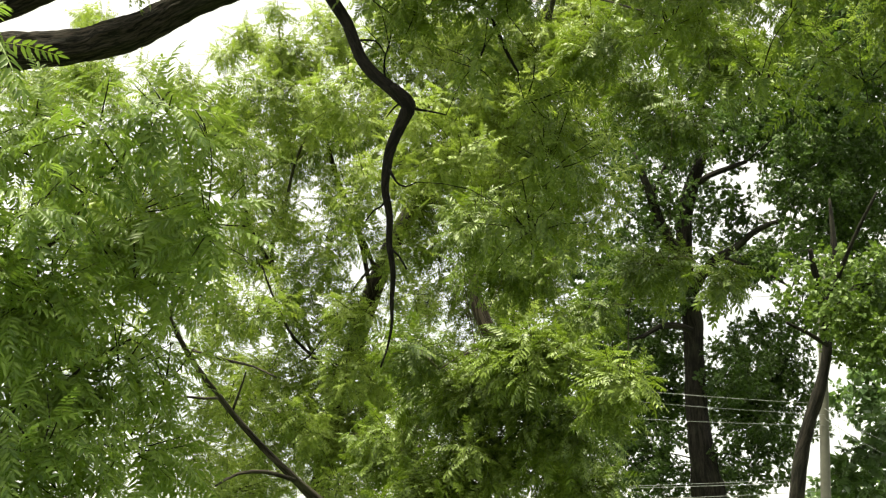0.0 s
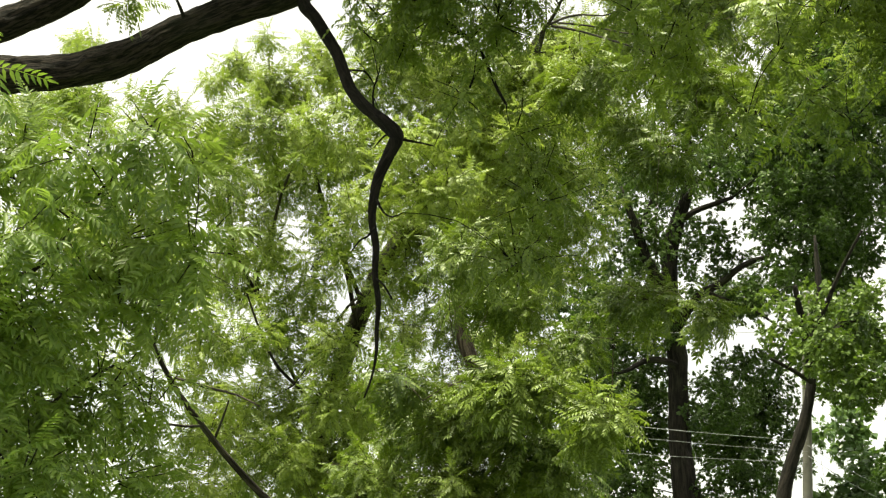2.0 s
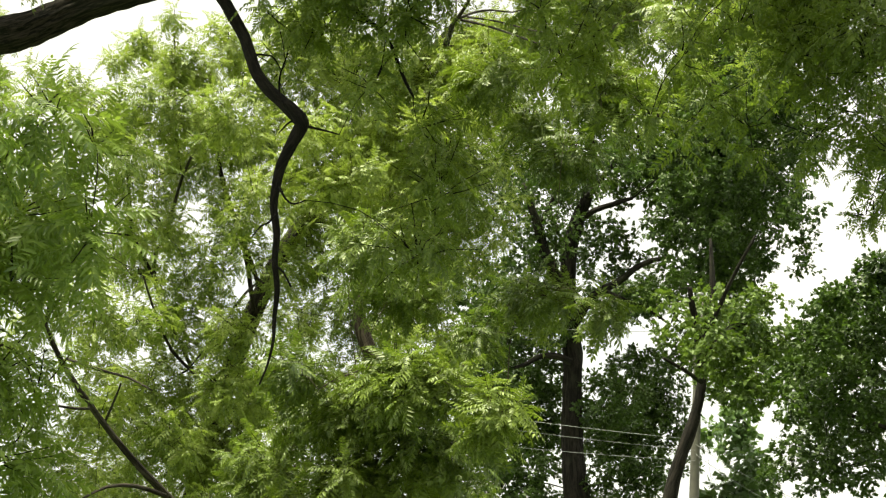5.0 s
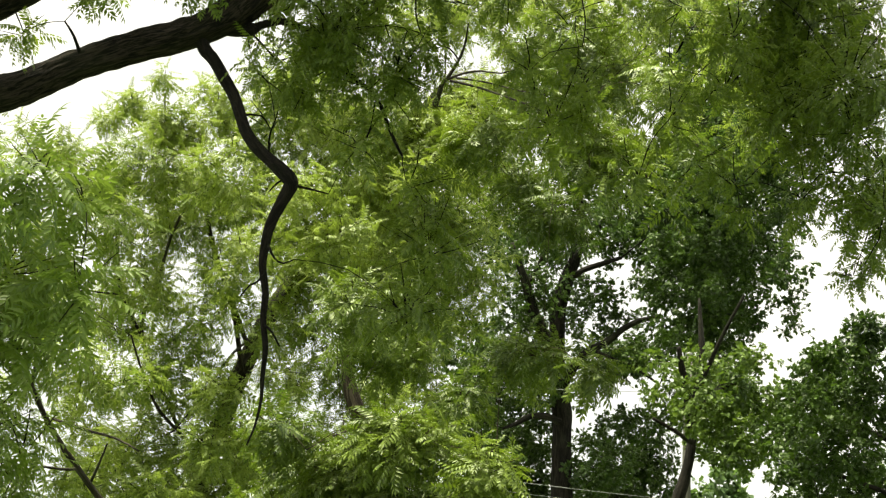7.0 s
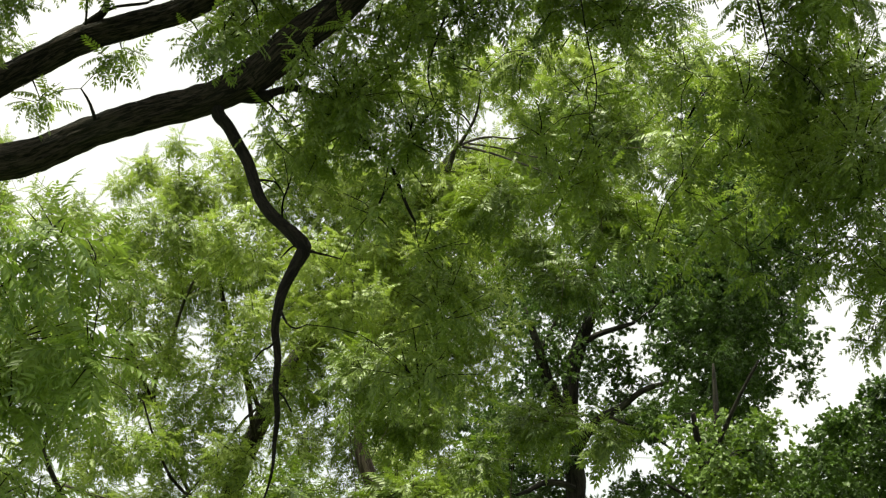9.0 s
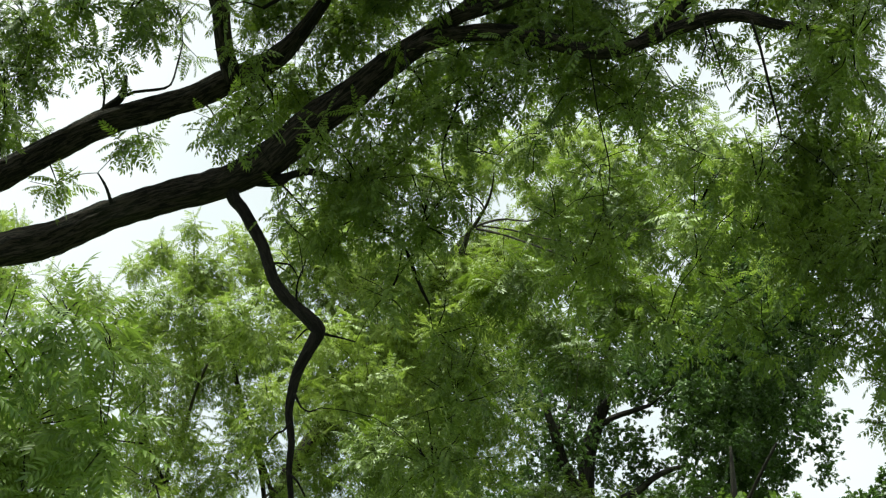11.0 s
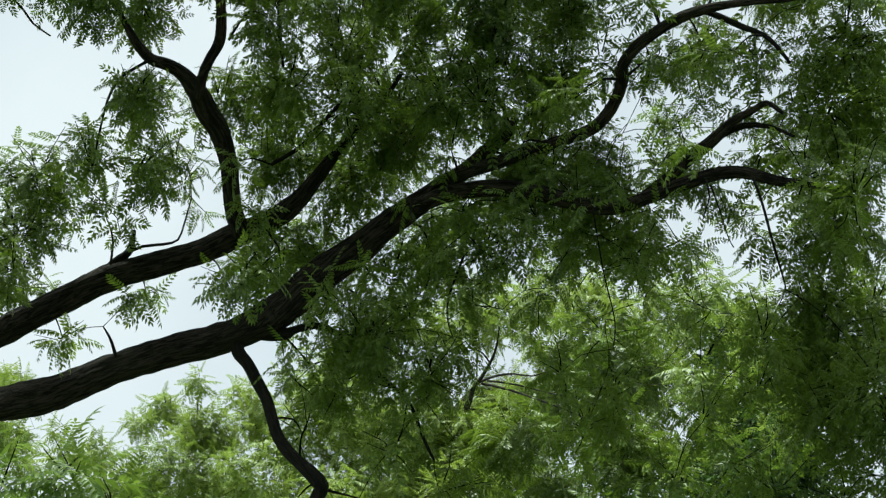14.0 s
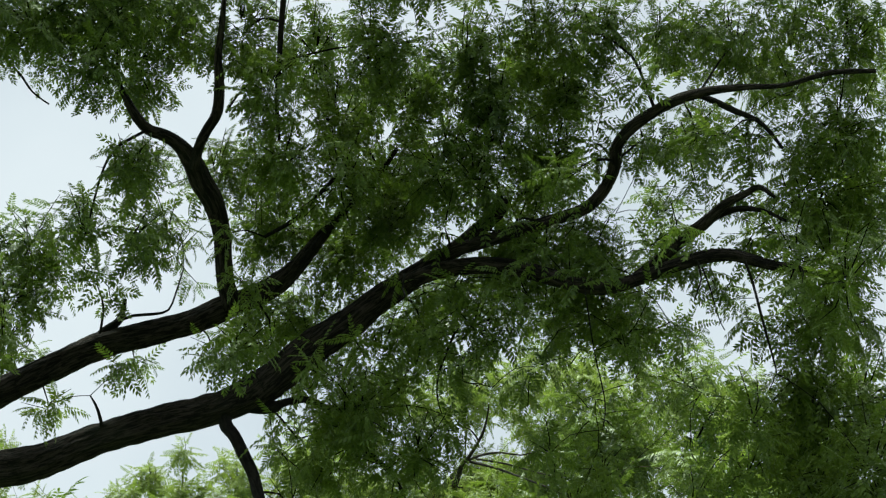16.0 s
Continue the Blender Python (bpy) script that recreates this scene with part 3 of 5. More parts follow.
bough(a_tree, "twig", [(-0.297, 7.207, 3.253, 0.008), (-0.250, 7.168, 3.208, 0.006), (-0.201, 7.136, 3.126, 0.005)])
clump(a_tree, (-0.06, 6.80, 4.87), 0.27, 0.21, 0.40)
clump(a_tree, (0.28, 6.80, 4.67), 0.21, 0.24, 0.34)
clump(a_tree, (-0.17, 7.54, 4.83), 0.19, 0.19, 0.25)
clump(a_tree, (0.13, 6.72, 4.18), 0.18, 0.18, 0.30)
clump(a_tree, (0.44, 7.47, 4.25), 0.25, 0.25, 0.17)
clump(a_tree, (0.61, 7.49, 3.85), 0.25, 0.25, 0.45)
clump(a_tree, (0.47, 7.01, 3.34), 0.25, 0.17, 0.60)
clump(a_tree, (2.60, 6.89, 5.27), 0.33, 0.30, 0.61)
clump(a_tree, (2.64, 6.18, 4.64), 0.27, 0.30, 0.61)
clump(a_tree, (2.49, 6.59, 4.59), 0.18, 0.18, 0.47)
clump(a_tree, (3.10, 6.94, 4.41), 0.17, 0.21, 0.54)
clump(a_tree, (1.99, 6.09, 4.80), 0.18, 0.18, 0.27)
clump(a_tree, (3.07, 7.13, 3.88), 0.14, 0.08, 0.47)
clump(a_tree, (2.94, 6.67, 3.94), 0.13, 0.10, 0.40)
clump(a_tree, (-0.50, 6.72, 4.57), 0.13, 0.19, 0.20)
clump(a_tree, (-0.42, 7.66, 4.59), 0.14, 0.18, 0.35)
clump(a_tree, (-2.27, 7.26, 5.98), 0.24, 0.21, 0.50)
clump(a_tree, (-1.73, 6.39, 5.54), 0.20, 0.15, 0.45)
clump(a_tree, (-2.30, 7.24, 5.52), 0.22, 0.20, 0.81)
clump(a_tree, (-1.76, 7.09, 5.70), 0.20, 0.16, 0.28)
clump(a_tree, (-1.50, 6.51, 5.60), 0.15, 0.22, 0.33)
clump(a_tree, (-2.42, 8.01, 5.55), 0.20, 0.12, 0.54)
clump(a_tree, (-1.61, 8.02, 5.61), 0.17, 0.08, 0.36)
clump(a_tree, (-1.49, 7.46, 6.31), 0.15, 0.25, 0.22)
clump(a_tree, (-1.64, 7.14, 6.55), 0.20, 0.19, 0.63)
clump(a_tree, (-1.23, 7.25, 6.66), 0.23, 0.23, 0.54)
clump(a_tree, (-0.94, 7.31, 6.74), 0.31, 0.21, 0.72)
clump(a_tree, (-0.69, 7.58, 6.55), 0.29, 0.26, 0.45)
clump(a_tree, (-0.37, 6.45, 6.20), 0.25, 0.19, 0.65)
clump(a_tree, (-0.08, 7.35, 6.48), 0.25, 0.25, 0.81)
clump(a_tree, (-0.89, 7.59, 6.30), 0.21, 0.17, 0.39)
clump(a_tree, (-0.35, 7.65, 6.23), 0.21, 0.17, 0.54)
clump(a_tree, (-1.02, 7.49, 5.47), 0.10, 0.07, 0.54)
clump(a_tree, (-0.11, 7.00, 4.86), 0.25, 0.17, 0.36)
clump(a_tree, (-0.45, 8.02, 5.21), 0.19, 0.17, 0.23)
clump(a_tree, (0.28, 7.57, 5.87), 0.26, 0.19, 0.34)
clump(a_tree, (0.57, 7.01, 5.64), 0.26, 0.21, 0.50)
clump(a_tree, (0.18, 7.07, 6.73), 0.24, 0.21, 0.65)
clump(a_tree, (0.41, 6.18, 6.15), 0.20, 0.16, 0.47)
clump(a_tree, (0.79, 6.94, 6.63), 0.28, 0.24, 0.61)
clump(a_tree, (0.84, 6.88, 6.16), 0.27, 0.20, 0.81)
clump(a_tree, (1.15, 6.79, 6.27), 0.23, 0.16, 0.57)
clump(a_tree, (1.09, 7.49, 6.15), 0.28, 0.21, 0.81)
clump(a_tree, (1.36, 6.79, 6.08), 0.19, 0.14, 0.63)
clump(a_tree, (1.34, 7.03, 5.83), 0.27, 0.20, 0.90)
clump(a_tree, (1.71, 7.22, 5.94), 0.24, 0.17, 0.64)
clump(a_tree, (0.68, 6.79, 5.14), 0.28, 0.20, 0.06)
clump(a_tree, (1.20, 7.62, 5.72), 0.28, 0.22, 0.08)
clump(a_tree, (1.55, 6.97, 5.42), 0.29, 0.16, 0.18)
clump(a_tree, (1.92, 6.82, 5.31), 0.29, 0.15, 0.18)
clump(a_tree, (1.68, 6.97, 6.69), 0.17, 0.19, 0.26)
clump(a_tree, (1.59, 6.57, 6.10), 0.16, 0.13, 0.40)
clump(a_tree, (2.34, 6.62, 6.41), 0.18, 0.18, 0.42)
clump(a_tree, (2.53, 6.34, 6.53), 0.34, 0.23, 0.51)
clump(a_tree, (2.45, 6.03, 5.83), 0.25, 0.22, 0.64)
clump(a_tree, (2.60, 7.09, 6.15), 0.15, 0.13, 0.28)
clump(a_tree, (2.58, 6.32, 5.61), 0.24, 0.24, 0.64)
clump(a_tree, (2.54, 6.82, 5.36), 0.26, 0.23, 0.64)
clump(a_tree, (3.00, 7.14, 5.54), 0.22, 0.35, 0.55)
clump(a_tree, (2.11, 6.59, 4.93), 0.28, 0.18, 0.17)
clump(a_tree, (2.83, 7.38, 5.16), 0.32, 0.28, 0.37)
clump(a_tree, (1.95, 7.17, 5.11), 0.26, 0.23, 0.12)
clump(a_tree, (-2.27, 6.04, 6.68), 0.28, 0.25, 1.10)
clump(a_tree, (-1.92, 6.11, 6.86), 0.28, 0.21, 1.10)
clump(a_tree, (-1.66, 6.67, 7.38), 0.27, 0.23, 0.99)
clump(a_tree, (-1.89, 5.97, 6.39), 0.20, 0.15, 0.88)
clump(a_tree, (-1.77, 6.72, 7.01), 0.21, 0.19, 0.77)
clump(a_tree, (-1.13, 6.38, 7.17), 0.27, 0.24, 0.66)
clump(a_tree, (-0.89, 6.20, 6.60), 0.19, 0.22, 0.77)
clump(a_tree, (-0.70, 6.85, 7.48), 0.29, 0.29, 0.69)
clump(a_tree, (-0.29, 6.03, 6.92), 0.26, 0.22, 0.89)
clump(a_tree, (-0.45, 6.72, 6.78), 0.24, 0.24, 0.79)
clump(a_tree, (-0.04, 6.89, 7.14), 0.28, 0.28, 0.89)
clump(a_tree, (-0.72, 6.36, 6.20), 0.19, 0.19, 0.77)
clump(a_tree, (-0.09, 7.26, 6.83), 0.25, 0.21, 0.89)
clump(a_tree, (0.27, 6.28, 7.07), 0.27, 0.27, 0.99)
clump(a_tree, (0.53, 6.37, 6.69), 0.26, 0.26, 0.83)
clump(a_tree, (0.78, 6.71, 7.59), 0.29, 0.29, 0.99)
clump(a_tree, (0.21, 6.36, 6.32), 0.22, 0.19, 0.99)
clump(a_tree, (0.89, 6.89, 6.83), 0.24, 0.20, 0.74)
clump(a_tree, (0.98, 6.62, 7.10), 0.20, 0.28, 0.88)
clump(a_tree, (1.02, 5.73, 7.00), 0.14, 0.10, 0.33)
clump(a_tree, (1.69, 6.49, 7.66), 0.29, 0.21, 0.70)
clump(a_tree, (1.84, 5.74, 7.07), 0.26, 0.19, 0.70)
clump(a_tree, (1.52, 6.36, 6.82), 0.14, 0.14, 0.52)
clump(a_tree, (1.83, 6.72, 7.19), 0.23, 0.17, 0.61)
clump(a_tree, (1.93, 5.88, 6.47), 0.19, 0.15, 0.52)
clump(a_tree, (2.36, 6.20, 7.49), 0.32, 0.28, 0.63)
clump(a_tree, (2.55, 5.77, 7.24), 0.27, 0.27, 0.63)
clump(a_tree, (2.46, 5.83, 6.61), 0.29, 0.26, 0.63)
clump(a_tree, (3.00, 6.74, 6.86), 0.21, 0.29, 0.63)
clump(a_tree, (2.31, 6.04, 6.29), 0.17, 0.15, 0.49)
clump(a_tree, (-1.95, 7.02, 6.12), 0.17, 0.13, 0.41)
clump(a_tree, (-2.25, 7.35, 5.85), 0.24, 0.21, 0.55)
clump(a_tree, (-1.58, 6.36, 6.00), 0.15, 0.15, 0.77)
clump(a_tree, (-1.68, 7.44, 6.36), 0.19, 0.21, 0.34)
clump(a_tree, (-1.43, 7.54, 6.19), 0.17, 0.21, 0.34)
clump(a_tree, (-1.79, 5.82, 7.31), 0.46, 0.36, 0.55)
clump(a_tree, (-1.11, 6.47, 8.13), 0.52, 0.40, 0.55)
clump(a_tree, (-0.18, 5.64, 7.46), 0.45, 0.35, 0.59)
clump(a_tree, (0.68, 6.05, 8.07), 0.49, 0.38, 0.66)
clump(a_tree, (1.54, 5.90, 8.09), 0.50, 0.38, 0.44)
clump(a_tree, (2.15, 5.19, 7.47), 0.45, 0.35, 0.42)
clump(a_tree, (3.31, 6.22, 7.59), 0.36, 0.59, 0.42)
clump(a_tree, (3.17, 6.13, 6.34), 0.32, 0.54, 0.52)
# Four higher unseen clumps, added to shade the leaves below.
clump(a_tree, (-2.27, 5.40, 7.82), 0.66, 0.48, 0.18)
clump(a_tree, (-1.12, 5.81, 8.60), 0.71, 0.51, 0.18)
clump(a_tree, (0.31, 5.01, 7.92), 0.62, 0.45, 0.22)
clump(a_tree, (1.77, 5.36, 8.70), 0.70, 0.50, 0.18)
clump(a_tree, (2.70, 6.87, 4.99), 0.26, 0.26, 0.41)
clump(a_tree, (2.65, 6.07, 4.31), 0.15, 0.23, 0.47)
clump(a_tree, (2.70, 6.64, 4.47), 0.17, 0.15, 0.41)
clump(a_tree, (-0.34, 7.69, 5.75), 0.27, 0.22, 0.35)
clump(a_tree, (0.10, 7.63, 5.76), 0.26, 0.22, 0.10)
clump(a_tree, (-0.07, 7.28, 5.13), 0.21, 0.17, 0.30)
clump(a_tree, (0.25, 6.67, 4.77), 0.19, 0.19, 0.13)
clump(a_tree, (0.52, 6.50, 5.14), 0.22, 0.19, 0.10)
clump(a_tree, (-0.69, 7.58, 5.60), 0.18, 0.15, 0.17)
clump(a_tree, (-0.37, 7.82, 5.49), 0.22, 0.19, 0.22)
clump(a_tree, (-0.11, 8.11, 5.29), 0.25, 0.21, 0.17)
clump(a_tree, (0.64, 7.04, 5.52), 0.26, 0.19, 0.05)
clump(a_tree, (0.97, 7.00, 5.79), 0.23, 0.16, 0.17)
clump(a_tree, (1.51, 7.57, 5.93), 0.25, 0.19, 0.12)
clump(a_tree, (2.45, 6.29, 5.46), 0.25, 0.25, 0.35)
clump(a_tree, (3.04, 7.12, 5.61), 0.21, 0.35, 0.44)
clump(a_tree, (2.55, 7.07, 5.35), 0.25, 0.22, 0.09)
clump(a_tree, (3.01, 6.96, 4.30), 0.22, 0.14, 0.47)
clump(a_tree, (1.23, 6.81, 6.12), 0.25, 0.15, 0.56)
clump(a_tree, (1.69, 6.65, 6.25), 0.11, 0.13, 0.47)
clump(a_tree, (2.04, 5.46, 5.41), 0.16, 0.16, 0.55)
clump(a_tree, (2.28, 5.45, 5.30), 0.13, 0.22, 0.55)
clump(a_tree, (0.79, 6.82, 6.25), 0.16, 0.13, 0.60)
clump(a_tree, (1.10, 6.87, 6.16), 0.23, 0.16, 0.49)
clump(a_tree, (1.66, 6.87, 6.57), 0.17, 0.13, 0.28)
clump(a_tree, (1.58, 5.69, 6.37), 0.14, 0.11, 0.32)
clump(a_tree, (2.59, 6.31, 6.65), 0.27, 0.31, 0.45)
clump(a_tree, (2.15, 6.42, 6.25), 0.18, 0.14, 0.32)
clump(a_tree, (1.91, 6.57, 5.99), 0.21, 0.14, 0.32)
clump(a_tree, (2.14, 7.18, 6.19), 0.17, 0.13, 0.22)
clump(a_tree, (2.14, 6.29, 5.50), 0.13, 0.13, 0.26)
clump(a_tree, (-0.66, 8.23, 6.21), 0.22, 0.20, 0.63)
clump(a_tree, (-0.40, 8.03, 5.77), 0.23, 0.19, 0.36)
clump(a_tree, (0.01, 7.58, 5.67), 0.28, 0.22, 0.32)
clump(a_tree, (0.26, 8.32, 6.52), 0.27, 0.23, 0.72)
clump(a_tree, (-0.84, 7.90, 5.86), 0.21, 0.14, 0.63)
clump(a_tree, (-0.30, 7.70, 6.50), 0.23, 0.20, 0.54)
clump(a_tree, (-0.67, 8.42, 5.71), 0.20, 0.16, 0.18)
clump(a_tree, (-0.94, 7.43, 6.44), 0.19, 0.19, 0.27)
clump(a_tree, (-0.54, 7.68, 6.57), 0.24, 0.20, 0.27)
clump(a_tree, (-0.09, 7.86, 6.87), 0.24, 0.20, 0.40)
clump(a_tree, (-0.40, 6.93, 6.45), 0.22, 0.18, 0.40)
clump(a_tree, (0.51, 7.13, 6.06), 0.21, 0.11, 0.80)
clump(a_tree, (0.82, 6.98, 6.07), 0.18, 0.10, 0.70)
clump(a_tree, (0.31, 7.18, 5.97), 0.14, 0.09, 0.50)
clump(a_tree, (1.30, 6.86, 5.98), 0.17, 0.10, 0.49)
clump(a_tree, (-0.75, 6.27, 4.87), 0.12, 0.12, 0.80)
clump(a_tree, (-0.31, 7.56, 6.33), 0.19, 0.13, 0.60)
clump(a_tree, (-0.61, 7.45, 6.39), 0.15, 0.15, 0.31)
clump(a_tree, (2.83, 6.61, 4.30), 0.21, 0.18, 0.47)
clump(a_tree, (2.83, 6.19, 3.93), 0.15, 0.22, 0.64)
clump(a_tree, (3.11, 7.12, 4.01), 0.16, 0.12, 0.40)
clump(a_tree, (1.03, 5.81, 6.99), 0.17, 0.17, 0.80)
clump(a_tree, (0.92, 6.25, 7.49), 0.18, 0.15, 0.70)
clump(a_tree, (1.25, 5.59, 6.58), 0.15, 0.11, 0.40)
clump(a_tree, (1.44, 6.10, 7.33), 0.18, 0.15, 0.32)
clump(a_tree, (1.88, 5.92, 6.97), 0.21, 0.14, 0.15)
clump(a_tree, (2.10, 5.51, 6.58), 0.20, 0.17, 0.13)
clump(a_tree, (1.39, 6.11, 6.54), 0.19, 0.14, 0.44)
clump(a_tree, (1.58, 5.82, 6.30), 0.18, 0.15, 0.36)
clump(a_tree, (1.69, 5.42, 6.13), 0.19, 0.12, 0.24)
clump(a_tree, (1.72, 6.34, 6.44), 0.17, 0.10, 0.32)
clump(a_tree, (0.84, 5.74, 5.89), 0.12, 0.12, 0.70)
clump(a_tree, (1.06, 5.96, 6.37), 0.10, 0.13, 0.50)
clump(a_tree, (2.00, 6.04, 6.33), 0.17, 0.10, 0.40)
clump(a_tree, (1.38, 5.85, 5.62), 0.12, 0.07, 0.28)
clump(a_tree, (1.40, 5.39, 5.45), 0.09, 0.06, 0.40)
clump(a_tree, (1.73, 6.59, 6.10), 0.14, 0.07, 0.32)
# Unseen canopy added above the crown, thin clumps that hold back the sun.
clump(a_tree, (-3.09, 5.81, 7.82), 0.74, 0.50, 0.22)
clump(a_tree, (-2.17, 6.54, 8.90), 0.82, 0.56, 0.22)
clump(a_tree, (-0.70, 5.73, 8.27), 0.72, 0.49, 0.20)
clump(a_tree, (0.60, 6.12, 9.01), 0.78, 0.54, 0.22)
clump(a_tree, (1.93, 5.87, 9.02), 0.79, 0.54, 0.18)
clump(a_tree, (2.87, 5.03, 8.24), 0.72, 0.49, 0.14)
clump(a_tree, (-3.45, 5.80, 9.02), 0.82, 0.56, 0.09)
clump(a_tree, (-2.02, 5.31, 8.68), 0.74, 0.50, 0.09)
clump(a_tree, (-0.83, 5.39, 9.09), 0.75, 0.52, 0.08)
clump(a_tree, (0.47, 5.64, 9.78), 0.81, 0.55, 0.09)
clump(a_tree, (1.59, 4.74, 8.78), 0.71, 0.49, 0.08)
clump(a_tree, (3.00, 5.01, 9.51), 0.80, 0.55, 0.05)
clump(a_tree, (2.71, 7.40, 4.84), 0.22, 0.18, 0.31)
clump(a_tree, (-0.78, 7.85, 5.97), 0.22, 0.15, 0.80)
clump(a_tree, (-0.48, 7.81, 5.78), 0.17, 0.13, 0.30)
clump(a_tree, (0.62, 7.40, 6.21), 0.19, 0.13, 0.54)
clump(a_tree, (-2.00, 7.73, 5.07), 0.10, 0.08, 0.50)
clump(a_tree, (-2.19, 7.01, 5.15), 0.16, 0.12, 0.70)
clump(a_tree, (-2.39, 8.01, 5.50), 0.12, 0.08, 0.40)
clump(a_tree, (-0.34, 7.00, 5.29), 0.11, 0.09, 0.30)
clump(a_tree, (-0.15, 7.02, 5.23), 0.14, 0.11, 0.30)
clump(a_tree, (-0.83, 7.07, 5.71), 0.13, 0.11, 0.68)
clump(a_tree, (-1.00, 6.80, 5.94), 0.08, 0.07, 0.51)
clump(a_tree, (0.38, 6.50, 5.59), 0.12, 0.09, 0.29)
clump(a_tree, (0.57, 6.41, 5.64), 0.13, 0.11, 0.29)
clump(a_tree, (0.81, 6.38, 5.53), 0.14, 0.12, 0.29)
clump(a_tree, (1.03, 6.25, 5.58), 0.13, 0.11, 0.29)
clump(a_tree, (1.23, 6.10, 5.62), 0.12, 0.10, 0.29)
clump(a_tree, (1.39, 6.11, 5.51), 0.10, 0.08, 0.23)
clump(a_tree, (0.65, 6.19, 5.87), 0.11, 0.09, 0.42)
clump(a_tree, (0.85, 6.22, 5.75), 0.12, 0.09, 0.42)
clump(a_tree, (0.99, 6.07, 5.87), 0.10, 0.08, 0.42)
clump(a_tree, (0.47, 6.23, 6.10), 0.14, 0.10, 0.48)
clump(a_tree, (0.28, 6.43, 5.96), 0.12, 0.10, 0.42)
clump(a_tree, (0.05, 6.63, 5.78), 0.10, 0.08, 0.51)
clump(a_tree, (1.56, 6.15, 5.34), 0.12, 0.08, 0.42)
clump(a_tree, (1.33, 6.30, 5.29), 0.13, 0.11, 0.42)
clump(a_tree, (-0.04, 7.13, 5.03), 0.12, 0.10, 0.30)
clump(a_tree, (0.28, 7.18, 4.88), 0.13, 0.11, 0.59)
clump(a_tree, (-1.89, 7.23, 4.84), 0.08, 0.06, 0.68)
clump(a_tree, (-1.56, 7.37, 5.22), 0.07, 0.05, 0.68)
clump(a_tree, (-1.01, 7.31, 5.36), 0.05, 0.04, 0.68)
clump(a_tree, (-0.31, 6.67, 5.01), 0.14, 0.13, 0.30)
clump(a_tree, (-0.10, 7.00, 4.92), 0.17, 0.16, 0.40)
clump(a_tree, (0.14, 7.11, 5.26), 0.21, 0.18, 0.30)
clump(a_tree, (0.39, 6.77, 4.81), 0.14, 0.13, 0.40)
clump(a_tree, (0.16, 6.87, 4.60), 0.14, 0.13, 0.30)
clump(a_tree, (1.03, 6.73, 4.75), 0.14, 0.13, 0.40)
clump(a_tree, (1.29, 6.81, 5.07), 0.17, 0.16, 0.30)
clump(a_tree, (1.27, 7.28, 4.67), 0.21, 0.18, 0.40)
clump(a_tree, (-0.11, 6.59, 5.18), 0.14, 0.13, 0.30)
clump(a_tree, (0.24, 6.76, 5.39), 0.17, 0.16, 0.40)
clump(a_tree, (-0.24, 7.33, 4.79), 0.21, 0.18, 0.30)
clump(a_tree, (0.91, 6.75, 5.29), 0.17, 0.16, 0.30)
clump(a_tree, (1.41, 7.16, 4.88), 0.21, 0.18, 0.40)
clump(a_tree, (1.79, 6.58, 4.48), 0.16, 0.15, 0.26)
clump(a_tree, (2.11, 6.60, 4.73), 0.17, 0.15, 0.26)
clump(a_tree, (2.49, 6.77, 4.57), 0.17, 0.16, 0.26)
clump(a_tree, (2.52, 6.50, 4.08), 0.16, 0.15, 0.26)
clump(a_tree, (2.25, 6.78, 4.21), 0.17, 0.15, 0.26)
clump(a_tree, (2.06, 6.97, 4.42), 0.17, 0.16, 0.26)
clump(a_tree, (1.67, 6.73, 4.19), 0.16, 0.15, 0.26)
finish(a_tree, 300)

# ---- a young tree close by, its sprays hanging in front ----
e_tree = tree("sapling_tree", (-2.91, 5.81, 0), "young tree with fresh green drooping pinnate leaves", BARK_GREY, LEAF_NEAR, "full", 0.30, 96, 7, 0.45)
bough(e_tree, "trunk", [(-2.91, 5.81, -0.1, 0.14), (-2.91, 5.81, 1.0, 0.11), (-2.91, 5.81, 1.76, 0.09), (-2.98, 5.87, 2.00, 0.06), (-3.08, 5.87, 3.4, 0.03)])
bough(e_tree, "branch", [(-2.981, 5.875, 2.002, 0.042), (-2.513, 6.016, 2.344, 0.037), (-2.204, 6.046, 2.680, 0.034), (-1.917, 6.063, 2.886, 0.019), (-1.754, 6.038, 3.038, 0.012), (-1.687, 5.985, 3.164, 0.011), (-1.619, 5.944, 3.238, 0.010), (-1.537, 5.908, 3.300, 0.008), (-1.469, 5.866, 3.367, 0.005)])
bough(e_tree, "branch", [(-2.971, 5.886, 1.904, 0.042), (-2.485, 6.018, 2.140, 0.034), (-2.154, 6.064, 2.237, 0.033), (-1.990, 6.037, 2.345, 0.021), (-1.962, 5.959, 2.465, 0.014), (-1.921, 5.879, 2.609, 0.009), (-1.863, 5.800, 2.751, 0.005)])
bough(e_tree, "branch", [(-2.910, 5.810, 1.757, 0.036), (-2.423, 5.936, 1.933, 0.027), (-2.097, 5.966, 2.050, 0.022), (-1.764, 5.974, 2.218, 0.013), (-1.564, 5.928, 2.375, 0.009), (-1.384, 5.876, 2.478, 0.005)])
bough(e_tree, "branch", [(-1.559, 5.875, 3.255, 0.009), (-1.478, 5.841, 3.355, 0.008), (-1.395, 5.796, 3.476, 0.007), (-1.330, 5.758, 3.556, 0.005), (-1.282, 5.724, 3.607, 0.004)])
clump(e_tree, (-2.23, 5.80, 3.34), 0.25, 0.25, 0.50)
clump(e_tree, (-1.95, 5.22, 2.69), 0.22, 0.22, 0.45)
clump(e_tree, (-2.15, 5.95, 2.33), 0.25, 0.25, 0.39)
